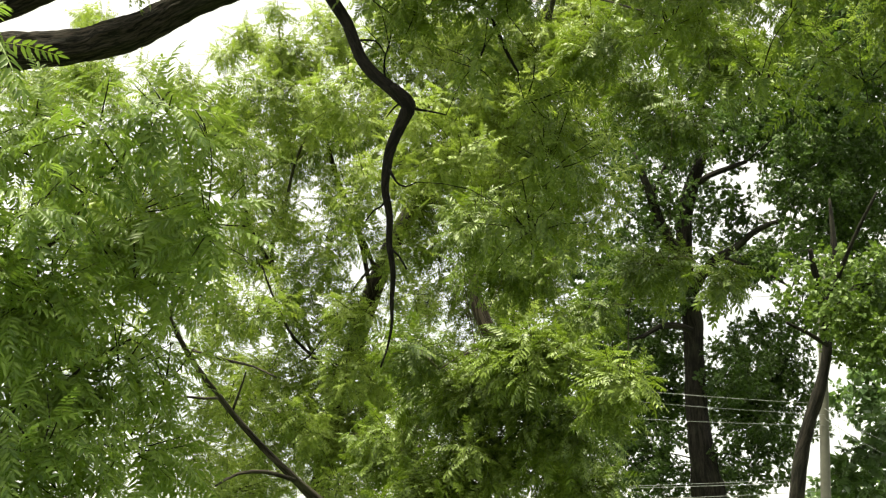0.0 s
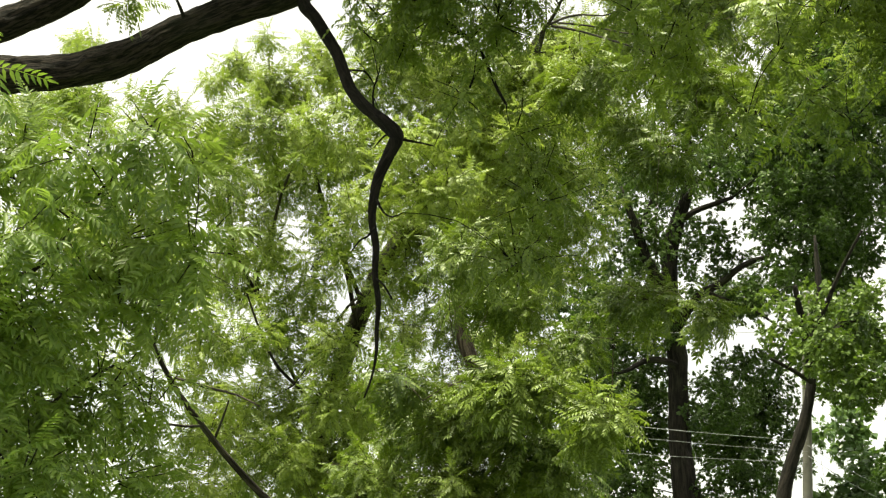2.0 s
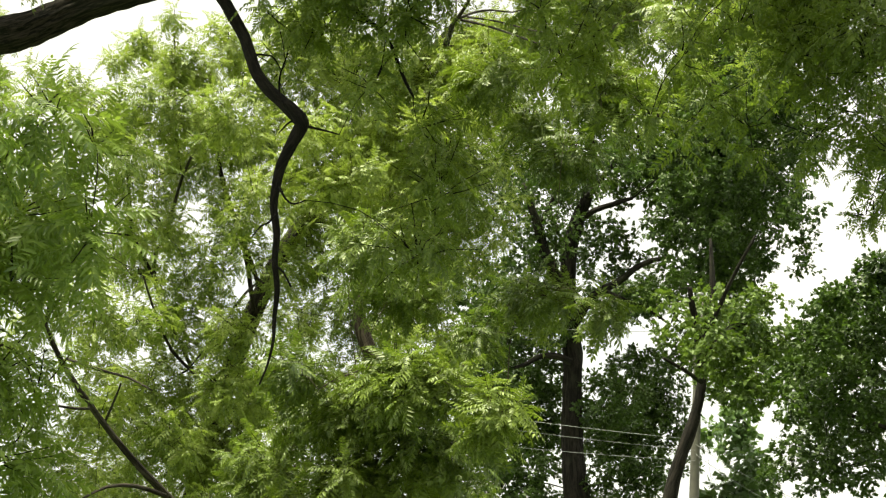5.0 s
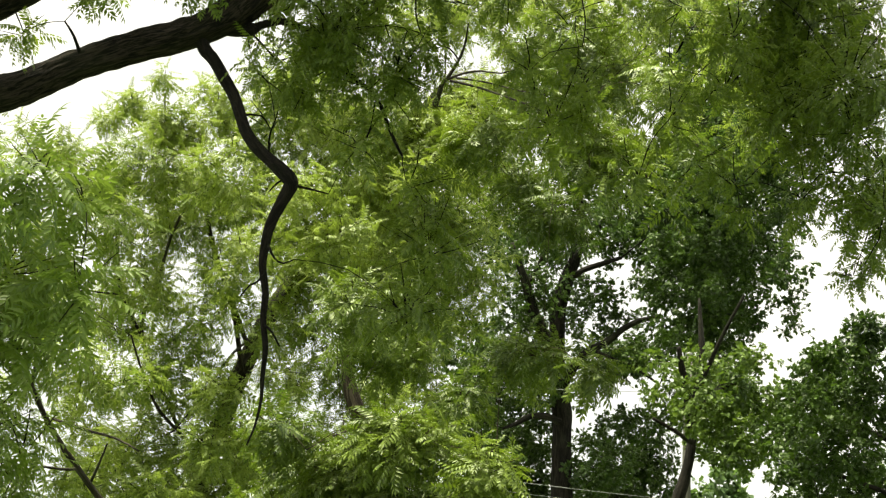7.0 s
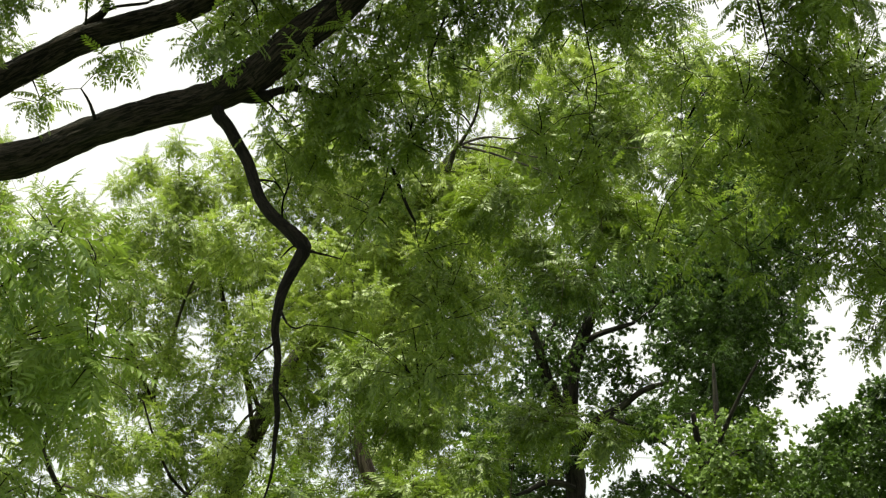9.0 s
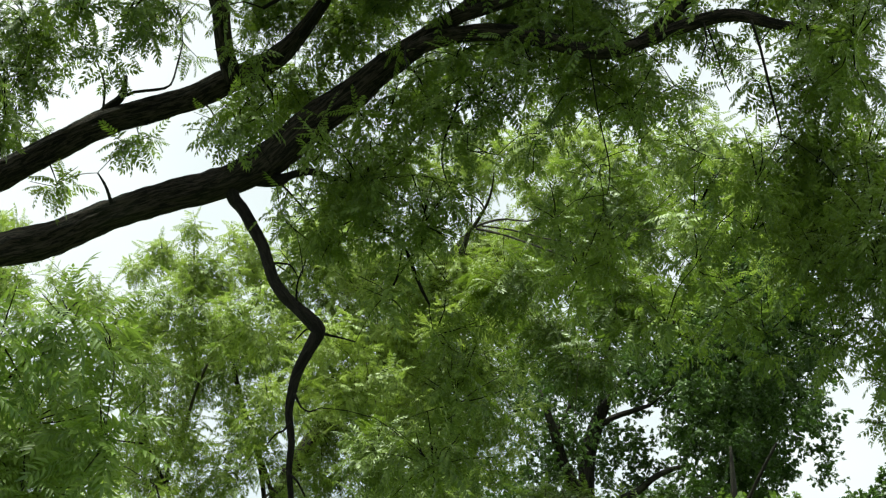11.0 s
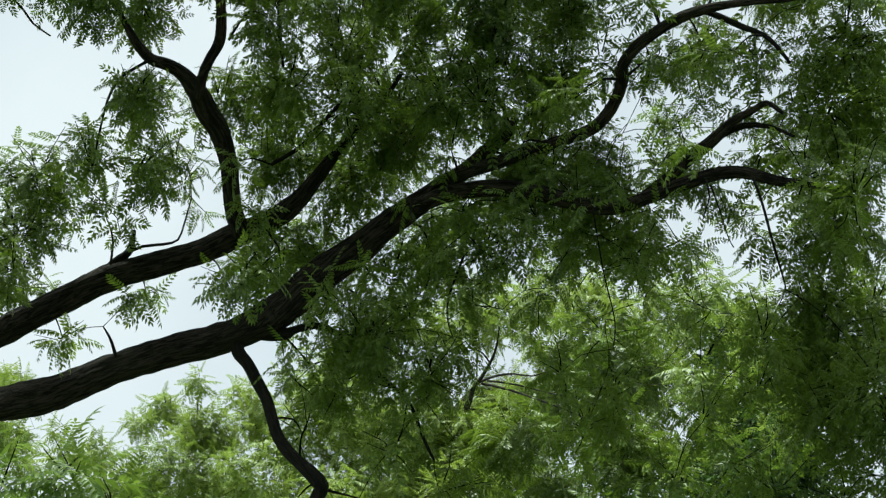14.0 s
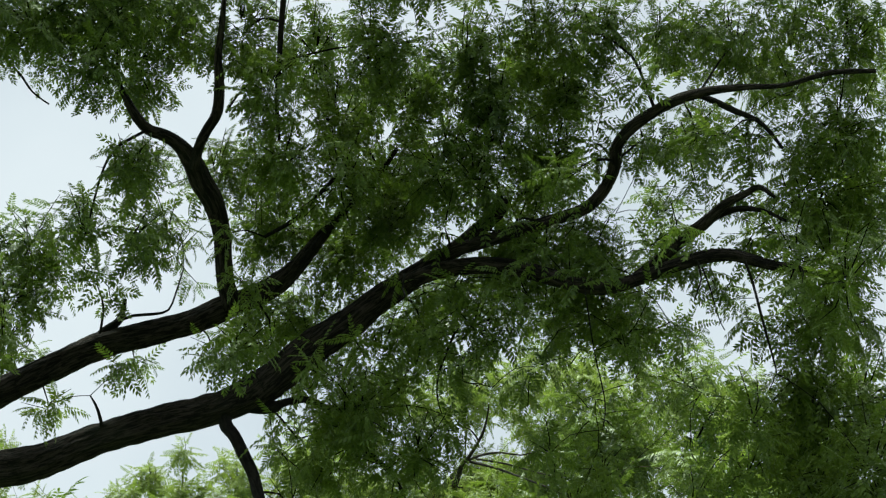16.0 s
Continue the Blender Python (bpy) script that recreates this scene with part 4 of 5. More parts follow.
clump(e_tree, (-2.01, 5.79, 1.87), 0.24, 0.24, 0.39)
clump(e_tree, (-1.89, 5.10, 3.60), 0.09, 0.15, 0.70)
clump(e_tree, (-1.95, 5.95, 3.46), 0.22, 0.20, 0.90)
clump(e_tree, (-1.48, 5.33, 3.28), 0.20, 0.14, 0.80)
clump(e_tree, (-1.29, 5.70, 3.49), 0.20, 0.14, 0.80)
clump(e_tree, (-1.13, 5.97, 3.45), 0.15, 0.19, 0.64)
clump(e_tree, (-1.69, 5.26, 2.91), 0.19, 0.15, 0.80)
clump(e_tree, (-1.50, 6.10, 3.13), 0.30, 0.19, 0.75)
clump(e_tree, (-1.06, 5.73, 2.98), 0.14, 0.23, 0.68)
clump(e_tree, (-1.71, 5.56, 2.61), 0.25, 0.20, 1.54)
clump(e_tree, (-1.49, 6.21, 2.80), 0.31, 0.22, 0.63)
clump(e_tree, (-1.83, 5.97, 2.32), 0.27, 0.22, 0.90)
clump(e_tree, (-1.45, 6.00, 2.36), 0.27, 0.21, 0.63)
clump(e_tree, (-1.62, 5.49, 1.94), 0.25, 0.20, 0.90)
clump(e_tree, (-1.47, 6.34, 2.03), 0.26, 0.22, 0.63)
clump(e_tree, (-1.48, 5.66, 1.72), 0.35, 0.15, 0.90)
clump(e_tree, (-1.22, 5.89, 2.28), 0.10, 0.21, 0.32)
finish(e_tree, 300)

# ---- the light green tree behind, on a leaning trunk ----
c_tree = tree("locust_tree", (-1.76, 17.91, 0), "tall light green feathery tree on a leaning grey trunk", BARK_GREY, LEAF_LIGHT, "far", 0.255, 67, 8, 0.28)
bough(c_tree, "trunk", [(-1.763, 17.913, -0.150, 0.233), (-1.701, 17.919, 0.307, 0.178), (-1.588, 17.930, 1.676, 0.146), (-1.502, 17.937, 2.418, 0.139), (-1.379, 17.947, 3.330, 0.135), (-1.230, 17.958, 4.031, 0.136), (-1.075, 17.968, 4.666, 0.133), (-0.893, 17.978, 5.314, 0.126), (-0.601, 17.990, 6.059, 0.123), (-0.230, 17.999, 6.614, 0.120), (0.113, 18.000, 7.006, 0.121), (0.448, 17.994, 7.712, 0.114), (0.619, 17.989, 8.129, 0.107), (0.979, 17.973, 8.832, 0.083), (1.291, 17.954, 9.322, 0.067), (1.489, 17.938, 9.617, 0.059)])
bough(c_tree, "limb", [(-1.653, 17.687, 0.464, 0.114), (-1.359, 15.934, 1.090, 0.096), (-1.112, 14.156, 1.666, 0.079), (-0.975, 12.356, 1.962, 0.064)])
bough(c_tree, "limb", [(-0.975, 12.356, 1.962, 0.064), (-1.125, 12.198, 2.091, 0.052), (-1.272, 12.037, 2.227, 0.039), (-1.452, 11.866, 2.388, 0.033), (-1.685, 11.675, 2.615, 0.030), (-1.898, 11.477, 2.856, 0.028), (-2.104, 11.266, 3.113, 0.025), (-2.222, 11.069, 3.320, 0.022), (-2.265, 10.899, 3.424, 0.019), (-2.327, 10.716, 3.564, 0.014), (-2.386, 10.528, 3.712, 0.009)])
bough(c_tree, "branch", [(-2.238, 10.830, 3.375, 0.014), (-2.227, 10.758, 3.505, 0.012), (-2.212, 10.681, 3.657, 0.007)])
bough(c_tree, "branch", [(-1.232, 11.922, 2.183, 0.021), (-1.464, 11.725, 2.235, 0.018), (-1.681, 11.529, 2.199, 0.015), (-1.836, 11.342, 2.078, 0.010)])
bough(c_tree, "branch", [(-1.230, 17.825, 3.782, 0.027), (-1.445, 17.322, 3.895, 0.023), (-1.632, 16.816, 4.015, 0.022), (-1.806, 16.306, 4.130, 0.021), (-1.903, 15.794, 4.286, 0.017), (-1.994, 15.268, 4.493, 0.013), (-2.064, 14.734, 4.713, 0.010)])
bough(c_tree, "branch", [(-0.963, 17.649, 5.006, 0.031), (-1.096, 17.353, 5.563, 0.034), (-1.215, 17.096, 5.885, 0.030), (-1.254, 16.857, 6.131, 0.019)])
bough(c_tree, "branch", [(-1.523, 15.372, 3.779, 0.007), (-1.413, 15.824, 4.085, 0.010), (-1.262, 16.255, 4.504, 0.014), (-1.030, 16.659, 5.032, 0.018), (-0.902, 17.105, 5.284, 0.019), (-0.723, 17.530, 5.621, 0.023)])
bough(c_tree, "branch", [(-1.641, 17.755, 4.061, 0.027), (-2.303, 17.416, 5.287, 0.027), (-2.177, 17.226, 5.952, 0.023), (-2.049, 17.010, 6.607, 0.019), (-1.874, 16.845, 7.038, 0.015)])
bough(c_tree, "branch", [(-2.309, 17.464, 5.297, 0.023), (-2.623, 17.242, 5.778, 0.023), (-2.708, 17.032, 6.267, 0.019), (-2.790, 16.810, 6.746, 0.015)])
bough(c_tree, "branch", [(-2.067, 17.153, 6.649, 0.019), (-2.233, 16.867, 7.266, 0.019), (-2.255, 16.627, 7.737, 0.015), (-2.307, 16.345, 8.261, 0.011)])
bough(c_tree, "branch", [(-0.874, 17.607, 5.237, 0.035), (-1.528, 17.156, 6.595, 0.031), (-1.702, 16.852, 7.286, 0.023), (-1.790, 16.581, 7.822, 0.015)])
bough(c_tree, "branch", [(-2.219, 10.730, 3.378, 0.014), (-2.298, 10.652, 3.529, 0.014), (-2.372, 10.574, 3.674, 0.012), (-2.420, 10.520, 3.716, 0.007)])
bough(c_tree, "branch", [(-2.280, 10.697, 3.491, 0.009), (-2.385, 10.640, 3.493, 0.009), (-2.455, 10.582, 3.530, 0.007), (-2.551, 10.515, 3.582, 0.005)])
bough(c_tree, "branch", [(-2.221, 10.725, 3.405, 0.009), (-2.184, 10.684, 3.484, 0.009), (-2.142, 10.647, 3.545, 0.007), (-2.108, 10.609, 3.601, 0.005)])
bough(c_tree, "branch", [(-1.898, 11.378, 2.825, 0.015), (-1.978, 11.231, 2.799, 0.012), (-2.089, 11.076, 2.789, 0.010), (-2.201, 10.922, 2.742, 0.005)])
bough(c_tree, "branch", [(-2.088, 11.094, 3.188, 0.012), (-1.783, 11.022, 3.107, 0.012), (-1.530, 10.932, 3.050, 0.010), (-1.324, 10.836, 2.954, 0.007)])
bough(c_tree, "branch", [(-1.788, 11.609, 2.734, 0.013), (-1.707, 11.449, 2.917, 0.010), (-1.648, 11.289, 3.046, 0.007)])
bough(c_tree, "limb", [(1.220, 16.152, 8.484, 0.047), (1.100, 14.083, 7.734, 0.031), (0.960, 12.030, 6.947, 0.025)])
bough(c_tree, "branch", [(0.960, 12.030, 6.947, 0.021), (1.033, 11.827, 7.019, 0.017), (1.095, 11.611, 7.112, 0.014), (1.110, 11.414, 7.173, 0.010), (1.100, 11.207, 7.253, 0.005)])
bough(c_tree, "branch", [(1.019, 11.994, 7.018, 0.014), (1.151, 11.771, 6.997, 0.012), (1.292, 11.559, 6.944, 0.010), (1.459, 11.360, 6.852, 0.007), (1.612, 11.129, 6.826, 0.005)])
bough(c_tree, "branch", [(1.043, 11.998, 7.004, 0.014), (1.269, 11.762, 6.869, 0.012), (1.520, 11.531, 6.700, 0.010), (1.759, 11.298, 6.526, 0.008), (1.987, 11.066, 6.335, 0.005)])
bough(c_tree, "branch", [(1.096, 11.980, 7.034, 0.010), (1.372, 11.716, 6.904, 0.009), (1.643, 11.459, 6.742, 0.007), (1.897, 11.188, 6.600, 0.005)])
bough(c_tree, "branch", [(1.081, 11.723, 7.113, 0.009), (0.983, 11.571, 7.140, 0.007), (0.882, 11.445, 7.111, 0.005), (0.791, 11.304, 7.110, 0.003)])
clump(c_tree, (-2.22, 15.47, 8.17), 0.12, 0.09, 2.6)
clump(c_tree, (-2.90, 17.69, 8.60), 0.31, 0.18, 1.8)
clump(c_tree, (-2.02, 15.98, 7.66), 0.41, 0.29, 1.5)
clump(c_tree, (-1.59, 16.57, 8.23), 0.31, 0.46, 1.1)
clump(c_tree, (-3.15, 17.41, 8.28), 0.20, 0.11, 2)
clump(c_tree, (-2.23, 15.71, 6.94), 0.64, 0.47, 1)
clump(c_tree, (-3.22, 17.70, 7.55), 0.49, 0.36, 1)
clump(c_tree, (-3.69, 16.44, 7.52), 0.46, 0.27, 0.8)
clump(c_tree, (-4.38, 15.52, 7.74), 0.30, 0.18, 0.9)
clump(c_tree, (-5.02, 17.54, 7.70), 0.66, 0.33, 1)
clump(c_tree, (-5.06, 15.24, 6.94), 0.58, 0.29, 1)
clump(c_tree, (-1.81, 17.43, 7.07), 0.71, 0.63, 0.9)
clump(c_tree, (-2.51, 17.69, 6.62), 0.64, 0.56, 0.58)
clump(c_tree, (-1.21, 16.21, 5.96), 0.43, 0.50, 0.5)
clump(c_tree, (-2.88, 18.46, 5.90), 0.66, 0.57, 0.54)
clump(c_tree, (-1.59, 16.92, 5.52), 0.45, 0.45, 0.43)
clump(c_tree, (-2.09, 17.25, 4.72), 0.60, 0.53, 0.43)
clump(c_tree, (-3.10, 18.62, 4.36), 0.49, 0.65, 0.5)
clump(c_tree, (-1.28, 16.43, 4.68), 0.36, 0.43, 0.4)
clump(c_tree, (-2.70, 18.44, 3.63), 0.56, 0.48, 0.78)
clump(c_tree, (-1.63, 17.95, 3.62), 0.47, 0.47, 0.9)
clump(c_tree, (-2.82, 16.78, 2.72), 0.44, 0.51, 0.75)
clump(c_tree, (-2.46, 19.08, 2.59), 0.66, 0.41, 0.9)
clump(c_tree, (-1.21, 17.00, 2.81), 0.44, 0.44, 0.9)
clump(c_tree, (-4.02, 17.24, 5.32), 0.77, 0.62, 0.25)
clump(c_tree, (-5.06, 17.90, 4.24), 0.96, 0.72, 0.2)
clump(c_tree, (-3.73, 16.28, 2.92), 0.86, 0.72, 0.25)
clump(c_tree, (-5.53, 17.60, 6.37), 0.73, 0.65, 0.25)
clump(c_tree, (-0.61, 16.38, 8.28), 0.45, 0.45, 0.9)
clump(c_tree, (0.01, 16.26, 7.79), 0.60, 0.60, 0.9)
clump(c_tree, (-0.10, 18.29, 7.42), 0.66, 0.66, 0.9)
clump(c_tree, (-0.19, 16.34, 5.67), 0.58, 0.65, 0.54)
clump(c_tree, (0.64, 17.80, 6.64), 0.71, 0.71, 0.8)
clump(c_tree, (-0.47, 18.06, 5.11), 0.47, 0.63, 0.54)
clump(c_tree, (-0.68, 16.72, 3.96), 0.43, 0.43, 0.65)
clump(c_tree, (0.86, 18.16, 7.86), 0.66, 0.74, 0.9)
clump(c_tree, (1.17, 16.06, 7.92), 0.67, 0.59, 1)
clump(c_tree, (1.86, 16.37, 8.39), 0.69, 0.61, 1)
clump(c_tree, (2.12, 17.76, 7.95), 0.57, 0.65, 0.8)
clump(c_tree, (1.34, 15.95, 6.52), 0.50, 0.57, 0.7)
clump(c_tree, (1.41, 18.31, 5.98), 0.65, 0.65, 0.75)
clump(c_tree, (1.86, 17.28, 6.15), 0.46, 0.46, 0.65)
clump(c_tree, (0.46, 16.95, 4.34), 0.44, 0.44, 0.7)
clump(c_tree, (2.31, 15.41, 9.16), 0.67, 0.37, 0.8)
clump(c_tree, (3.48, 17.10, 9.65), 0.82, 0.49, 1)
clump(c_tree, (3.89, 14.88, 8.55), 0.65, 0.43, 0.27)
clump(c_tree, (1.78, 16.87, 8.82), 0.63, 0.47, 1)
clump(c_tree, (0.84, 16.98, 8.84), 0.55, 0.47, 0.7)
clump(c_tree, (2.33, 15.32, 8.24), 0.65, 0.43, 1)
clump(c_tree, (0.26, 17.84, 8.69), 0.58, 0.49, 0.7)
clump(c_tree, (3.38, 15.76, 8.07), 0.67, 0.45, 0.9)
clump(c_tree, (4.69, 15.65, 8.49), 0.53, 0.46, 0.21)
clump(c_tree, (-4.99, 17.00, 8.55), 0.29, 0.20, 1)
clump(c_tree, (-4.37, 15.20, 7.12), 0.36, 0.25, 0.9)
clump(c_tree, (-0.26, 17.38, 8.80), 0.48, 0.40, 0.75)
clump(c_tree, (-0.89, 14.80, 4.19), 0.32, 0.32, 0.6)
clump(c_tree, (-0.65, 15.87, 5.24), 0.35, 0.42, 0.5)
clump(c_tree, (-0.34, 15.95, 5.85), 0.42, 0.42, 0.58)
clump(c_tree, (-1.04, 14.79, 3.54), 0.32, 0.32, 0.84)
clump(c_tree, (-1.39, 16.93, 2.94), 0.33, 0.44, 0.84)
clump(c_tree, (0.19, 14.84, 6.13), 0.33, 0.40, 0.8)
clump(c_tree, (-0.93, 15.07, 5.80), 0.40, 0.47, 0.54)
clump(c_tree, (-1.75, 16.52, 5.04), 0.51, 0.44, 0.4)
clump(c_tree, (-2.07, 14.55, 4.09), 0.38, 0.38, 0.48)
clump(c_tree, (-2.07, 16.39, 3.70), 0.43, 0.36, 0.72)
clump(c_tree, (-2.51, 15.86, 3.21), 0.35, 0.41, 0.65)
clump(c_tree, (-1.59, 15.01, 2.90), 0.39, 0.32, 0.78)
clump(c_tree, (-0.82, 16.28, 6.83), 0.51, 0.44, 0.8)
clump(c_tree, (-1.26, 14.31, 6.57), 0.39, 0.39, 0.8)
clump(c_tree, (-2.45, 15.19, 6.18), 0.48, 0.41, 0.5)
clump(c_tree, (-2.03, 16.12, 5.53), 0.43, 0.43, 0.47)
clump(c_tree, (-2.51, 14.43, 4.30), 0.38, 0.38, 0.65)
clump(c_tree, (-0.94, 16.80, 3.38), 0.43, 0.43, 0.84)
clump(c_tree, (-2.38, 15.56, 2.20), 0.47, 0.34, 0.7)
clump(c_tree, (-1.07, 15.40, 2.25), 0.40, 0.26, 0.75)
clump(c_tree, (0.36, 16.74, 4.89), 0.44, 0.37, 0.7)
clump(c_tree, (0.78, 14.72, 4.25), 0.32, 0.32, 0.75)
clump(c_tree, (1.00, 15.87, 5.75), 0.42, 0.42, 0.75)
clump(c_tree, (-0.25, 15.70, 8.90), 0.52, 0.37, 0.8)
clump(c_tree, (0.46, 15.93, 9.52), 0.53, 0.42, 0.8)
clump(c_tree, (1.28, 16.86, 10.26), 0.65, 0.49, 0.9)
clump(c_tree, (1.82, 14.70, 9.40), 0.50, 0.43, 0.8)
clump(c_tree, (2.86, 16.50, 10.28), 0.65, 0.48, 0.9)
clump(c_tree, (3.48, 15.65, 9.75), 0.62, 0.46, 0.9)
clump(c_tree, (4.03, 14.82, 9.25), 0.59, 0.44, 0.27)
clump(c_tree, (5.32, 16.58, 9.81), 0.58, 0.49, 0.24)
clump(c_tree, (5.25, 14.64, 8.45), 0.44, 0.44, 0.35)
clump(c_tree, (-0.90, 16.73, 8.79), 0.47, 0.39, 0.75)
clump(c_tree, (-1.90, 17.20, 4.12), 0.45, 0.45, 0.48)
clump(c_tree, (-1.25, 15.46, 5.12), 0.34, 0.34, 0.4)
clump(c_tree, (-2.55, 17.57, 5.23), 0.47, 0.39, 0.4)
clump(c_tree, (-1.38, 16.16, 4.27), 0.35, 0.35, 0.48)
clump(c_tree, (-0.53, 16.68, 2.40), 0.43, 0.29, 0.7)
clump(c_tree, (-0.55, 17.87, 3.66), 0.39, 0.46, 0.78)
clump(c_tree, (-0.26, 15.58, 4.36), 0.27, 0.27, 0.65)
clump(c_tree, (1.13, 17.36, 5.05), 0.46, 0.38, 0.75)
clump(c_tree, (1.61, 16.74, 4.65), 0.29, 0.37, 0.75)
clump(c_tree, (-0.93, 16.53, 7.71), 0.45, 0.38, 0.65)
clump(c_tree, (-0.31, 14.71, 6.60), 0.40, 0.33, 0.65)
clump(c_tree, (0.21, 15.81, 7.19), 0.43, 0.36, 0.65)
clump(c_tree, (0.84, 16.19, 6.93), 0.44, 0.37, 0.65)
clump(c_tree, (0.02, 14.77, 5.96), 0.40, 0.33, 0.47)
clump(c_tree, (0.65, 16.89, 6.35), 0.45, 0.38, 0.65)
clump(c_tree, (-0.53, 15.35, 6.22), 0.34, 0.34, 0.4)
clump(c_tree, (1.16, 15.12, 7.06), 0.41, 0.34, 0.65)
clump(c_tree, (1.38, 16.01, 7.61), 0.44, 0.44, 0.7)
clump(c_tree, (1.15, 17.57, 7.42), 0.48, 0.48, 0.7)
clump(c_tree, (1.63, 15.40, 6.67), 0.42, 0.35, 0.75)
clump(c_tree, (0.78, 17.48, 6.71), 0.47, 0.47, 0.7)
clump(c_tree, (1.51, 16.89, 6.43), 0.45, 0.38, 0.75)
clump(c_tree, (1.98, 15.80, 6.22), 0.35, 0.28, 0.65)
clump(c_tree, (-3.74, 15.68, 5.84), 0.64, 0.43, 0.75)
clump(c_tree, (-4.36, 17.07, 5.35), 0.69, 0.54, 0.75)
clump(c_tree, (-3.02, 15.17, 4.97), 0.41, 0.41, 0.65)
clump(c_tree, (-4.85, 16.54, 5.65), 0.61, 0.45, 0.65)
clump(c_tree, (-4.76, 16.24, 4.27), 0.66, 0.44, 0.45)
clump(c_tree, (-3.54, 15.52, 4.06), 0.55, 0.41, 0.45)
clump(c_tree, (-1.91, 16.41, 2.88), 0.50, 0.43, 0.78)
clump(c_tree, (-1.17, 17.52, 3.31), 0.45, 0.45, 0.78)
clump(c_tree, (-0.42, 18.16, 2.95), 0.47, 0.39, 0.78)
clump(c_tree, (-0.84, 16.14, 3.74), 0.35, 0.35, 0.66)
clump(c_tree, (4.24, 15.28, 10.30), 0.62, 0.35, 0.4)
clump(c_tree, (4.17, 13.36, 9.08), 0.34, 0.27, 0.38)
finish(c_tree, 300)

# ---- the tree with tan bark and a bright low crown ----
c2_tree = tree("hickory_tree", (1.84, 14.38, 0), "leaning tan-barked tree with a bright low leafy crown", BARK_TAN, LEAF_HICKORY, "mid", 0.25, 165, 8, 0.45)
bough(c2_tree, "trunk", [(1.836, 14.383, -0.150, 0.188), (1.663, 14.354, 0.980, 0.149), (1.493, 14.322, 1.783, 0.129), (1.327, 14.289, 2.305, 0.117), (1.129, 14.255, 2.832, 0.104), (0.867, 14.224, 3.364, 0.092), (0.637, 14.186, 3.779, 0.086), (0.437, 14.143, 4.166, 0.080), (0.349, 14.096, 4.497, 0.062), (0.376, 14.045, 4.866, 0.043), (0.514, 13.991, 5.241, 0.028)])
bough(c2_tree, "branch", [(0.941, 13.882, 3.147, 0.042), (1.227, 13.173, 3.253, 0.031), (1.478, 12.459, 3.339, 0.022), (1.696, 11.749, 3.356, 0.010)])
bough(c2_tree, "branch", [(0.782, 13.857, 3.435, 0.036), (0.381, 13.229, 3.221, 0.026), (0.047, 12.593, 2.967, 0.019), (-0.249, 11.953, 2.630, 0.010)])
bough(c2_tree, "branch", [(1.132, 13.907, 2.745, 0.036), (0.630, 13.275, 2.673, 0.026), (0.173, 12.630, 2.548, 0.016), (-0.143, 11.963, 2.535, 0.010)])
bough(c2_tree, "branch", [(0.007, 10.304, 3.012, 0.004), (0.267, 11.467, 3.334, 0.007), (0.676, 12.620, 3.628, 0.014), (0.940, 13.827, 3.586, 0.024)])
clump(c2_tree, (0.58, 10.00, 3.16), 0.28, 0.17, 1)
clump(c2_tree, (0.79, 9.90, 3.05), 0.37, 0.22, 1.1)
clump(c2_tree, (0.41, 10.94, 2.94), 0.45, 0.26, 1.1)
clump(c2_tree, (1.25, 9.51, 2.85), 0.25, 0.21, 1)
clump(c2_tree, (1.03, 10.58, 2.66), 0.39, 0.27, 1.1)
clump(c2_tree, (0.04, 11.64, 2.96), 0.38, 0.28, 1)
clump(c2_tree, (-0.21, 10.69, 3.21), 0.25, 0.21, 0.8)
clump(c2_tree, (-0.35, 12.25, 2.55), 0.39, 0.32, 0.9)
clump(c2_tree, (0.43, 10.98, 2.39), 0.45, 0.28, 1)
clump(c2_tree, (1.22, 11.34, 2.26), 0.39, 0.24, 1)
clump(c2_tree, (0.61, 11.80, 4.20), 0.44, 0.26, 0.9)
clump(c2_tree, (0.25, 10.37, 4.20), 0.27, 0.27, 0.7)
clump(c2_tree, (1.78, 11.68, 4.17), 0.34, 0.21, 0.6)
clump(c2_tree, (1.92, 11.00, 4.09), 0.20, 0.17, 0.7)
clump(c2_tree, (0.07, 10.99, 2.05), 0.47, 0.24, 1)
clump(c2_tree, (1.36, 12.02, 3.80), 0.26, 0.21, 0.6)
clump(c2_tree, (2.47, 9.22, 6.43), 0.41, 0.32, 0.12)
clump(c2_tree, (2.21, 10.73, 6.73), 0.39, 0.36, 0.6)
clump(c2_tree, (2.72, 10.10, 6.20), 0.44, 0.37, 0.14)
clump(c2_tree, (2.09, 10.01, 5.68), 0.35, 0.31, 0.6)
clump(c2_tree, (3.33, 10.93, 6.13), 0.24, 0.24, 0.24)
clump(c2_tree, (2.44, 9.85, 5.36), 0.32, 0.21, 0.24)
clump(c2_tree, (1.96, 10.92, 5.36), 0.30, 0.23, 0.7)
clump(c2_tree, (1.25, 10.92, 6.08), 0.30, 0.36, 0.5)
clump(c2_tree, (2.21, 10.27, 3.84), 0.18, 0.13, 0.9)
clump(c2_tree, (1.71, 11.39, 5.76), 0.31, 0.26, 0.6)
clump(c2_tree, (3.06, 9.62, 6.34), 0.29, 0.29, 0.1)
finish(c2_tree, 300)

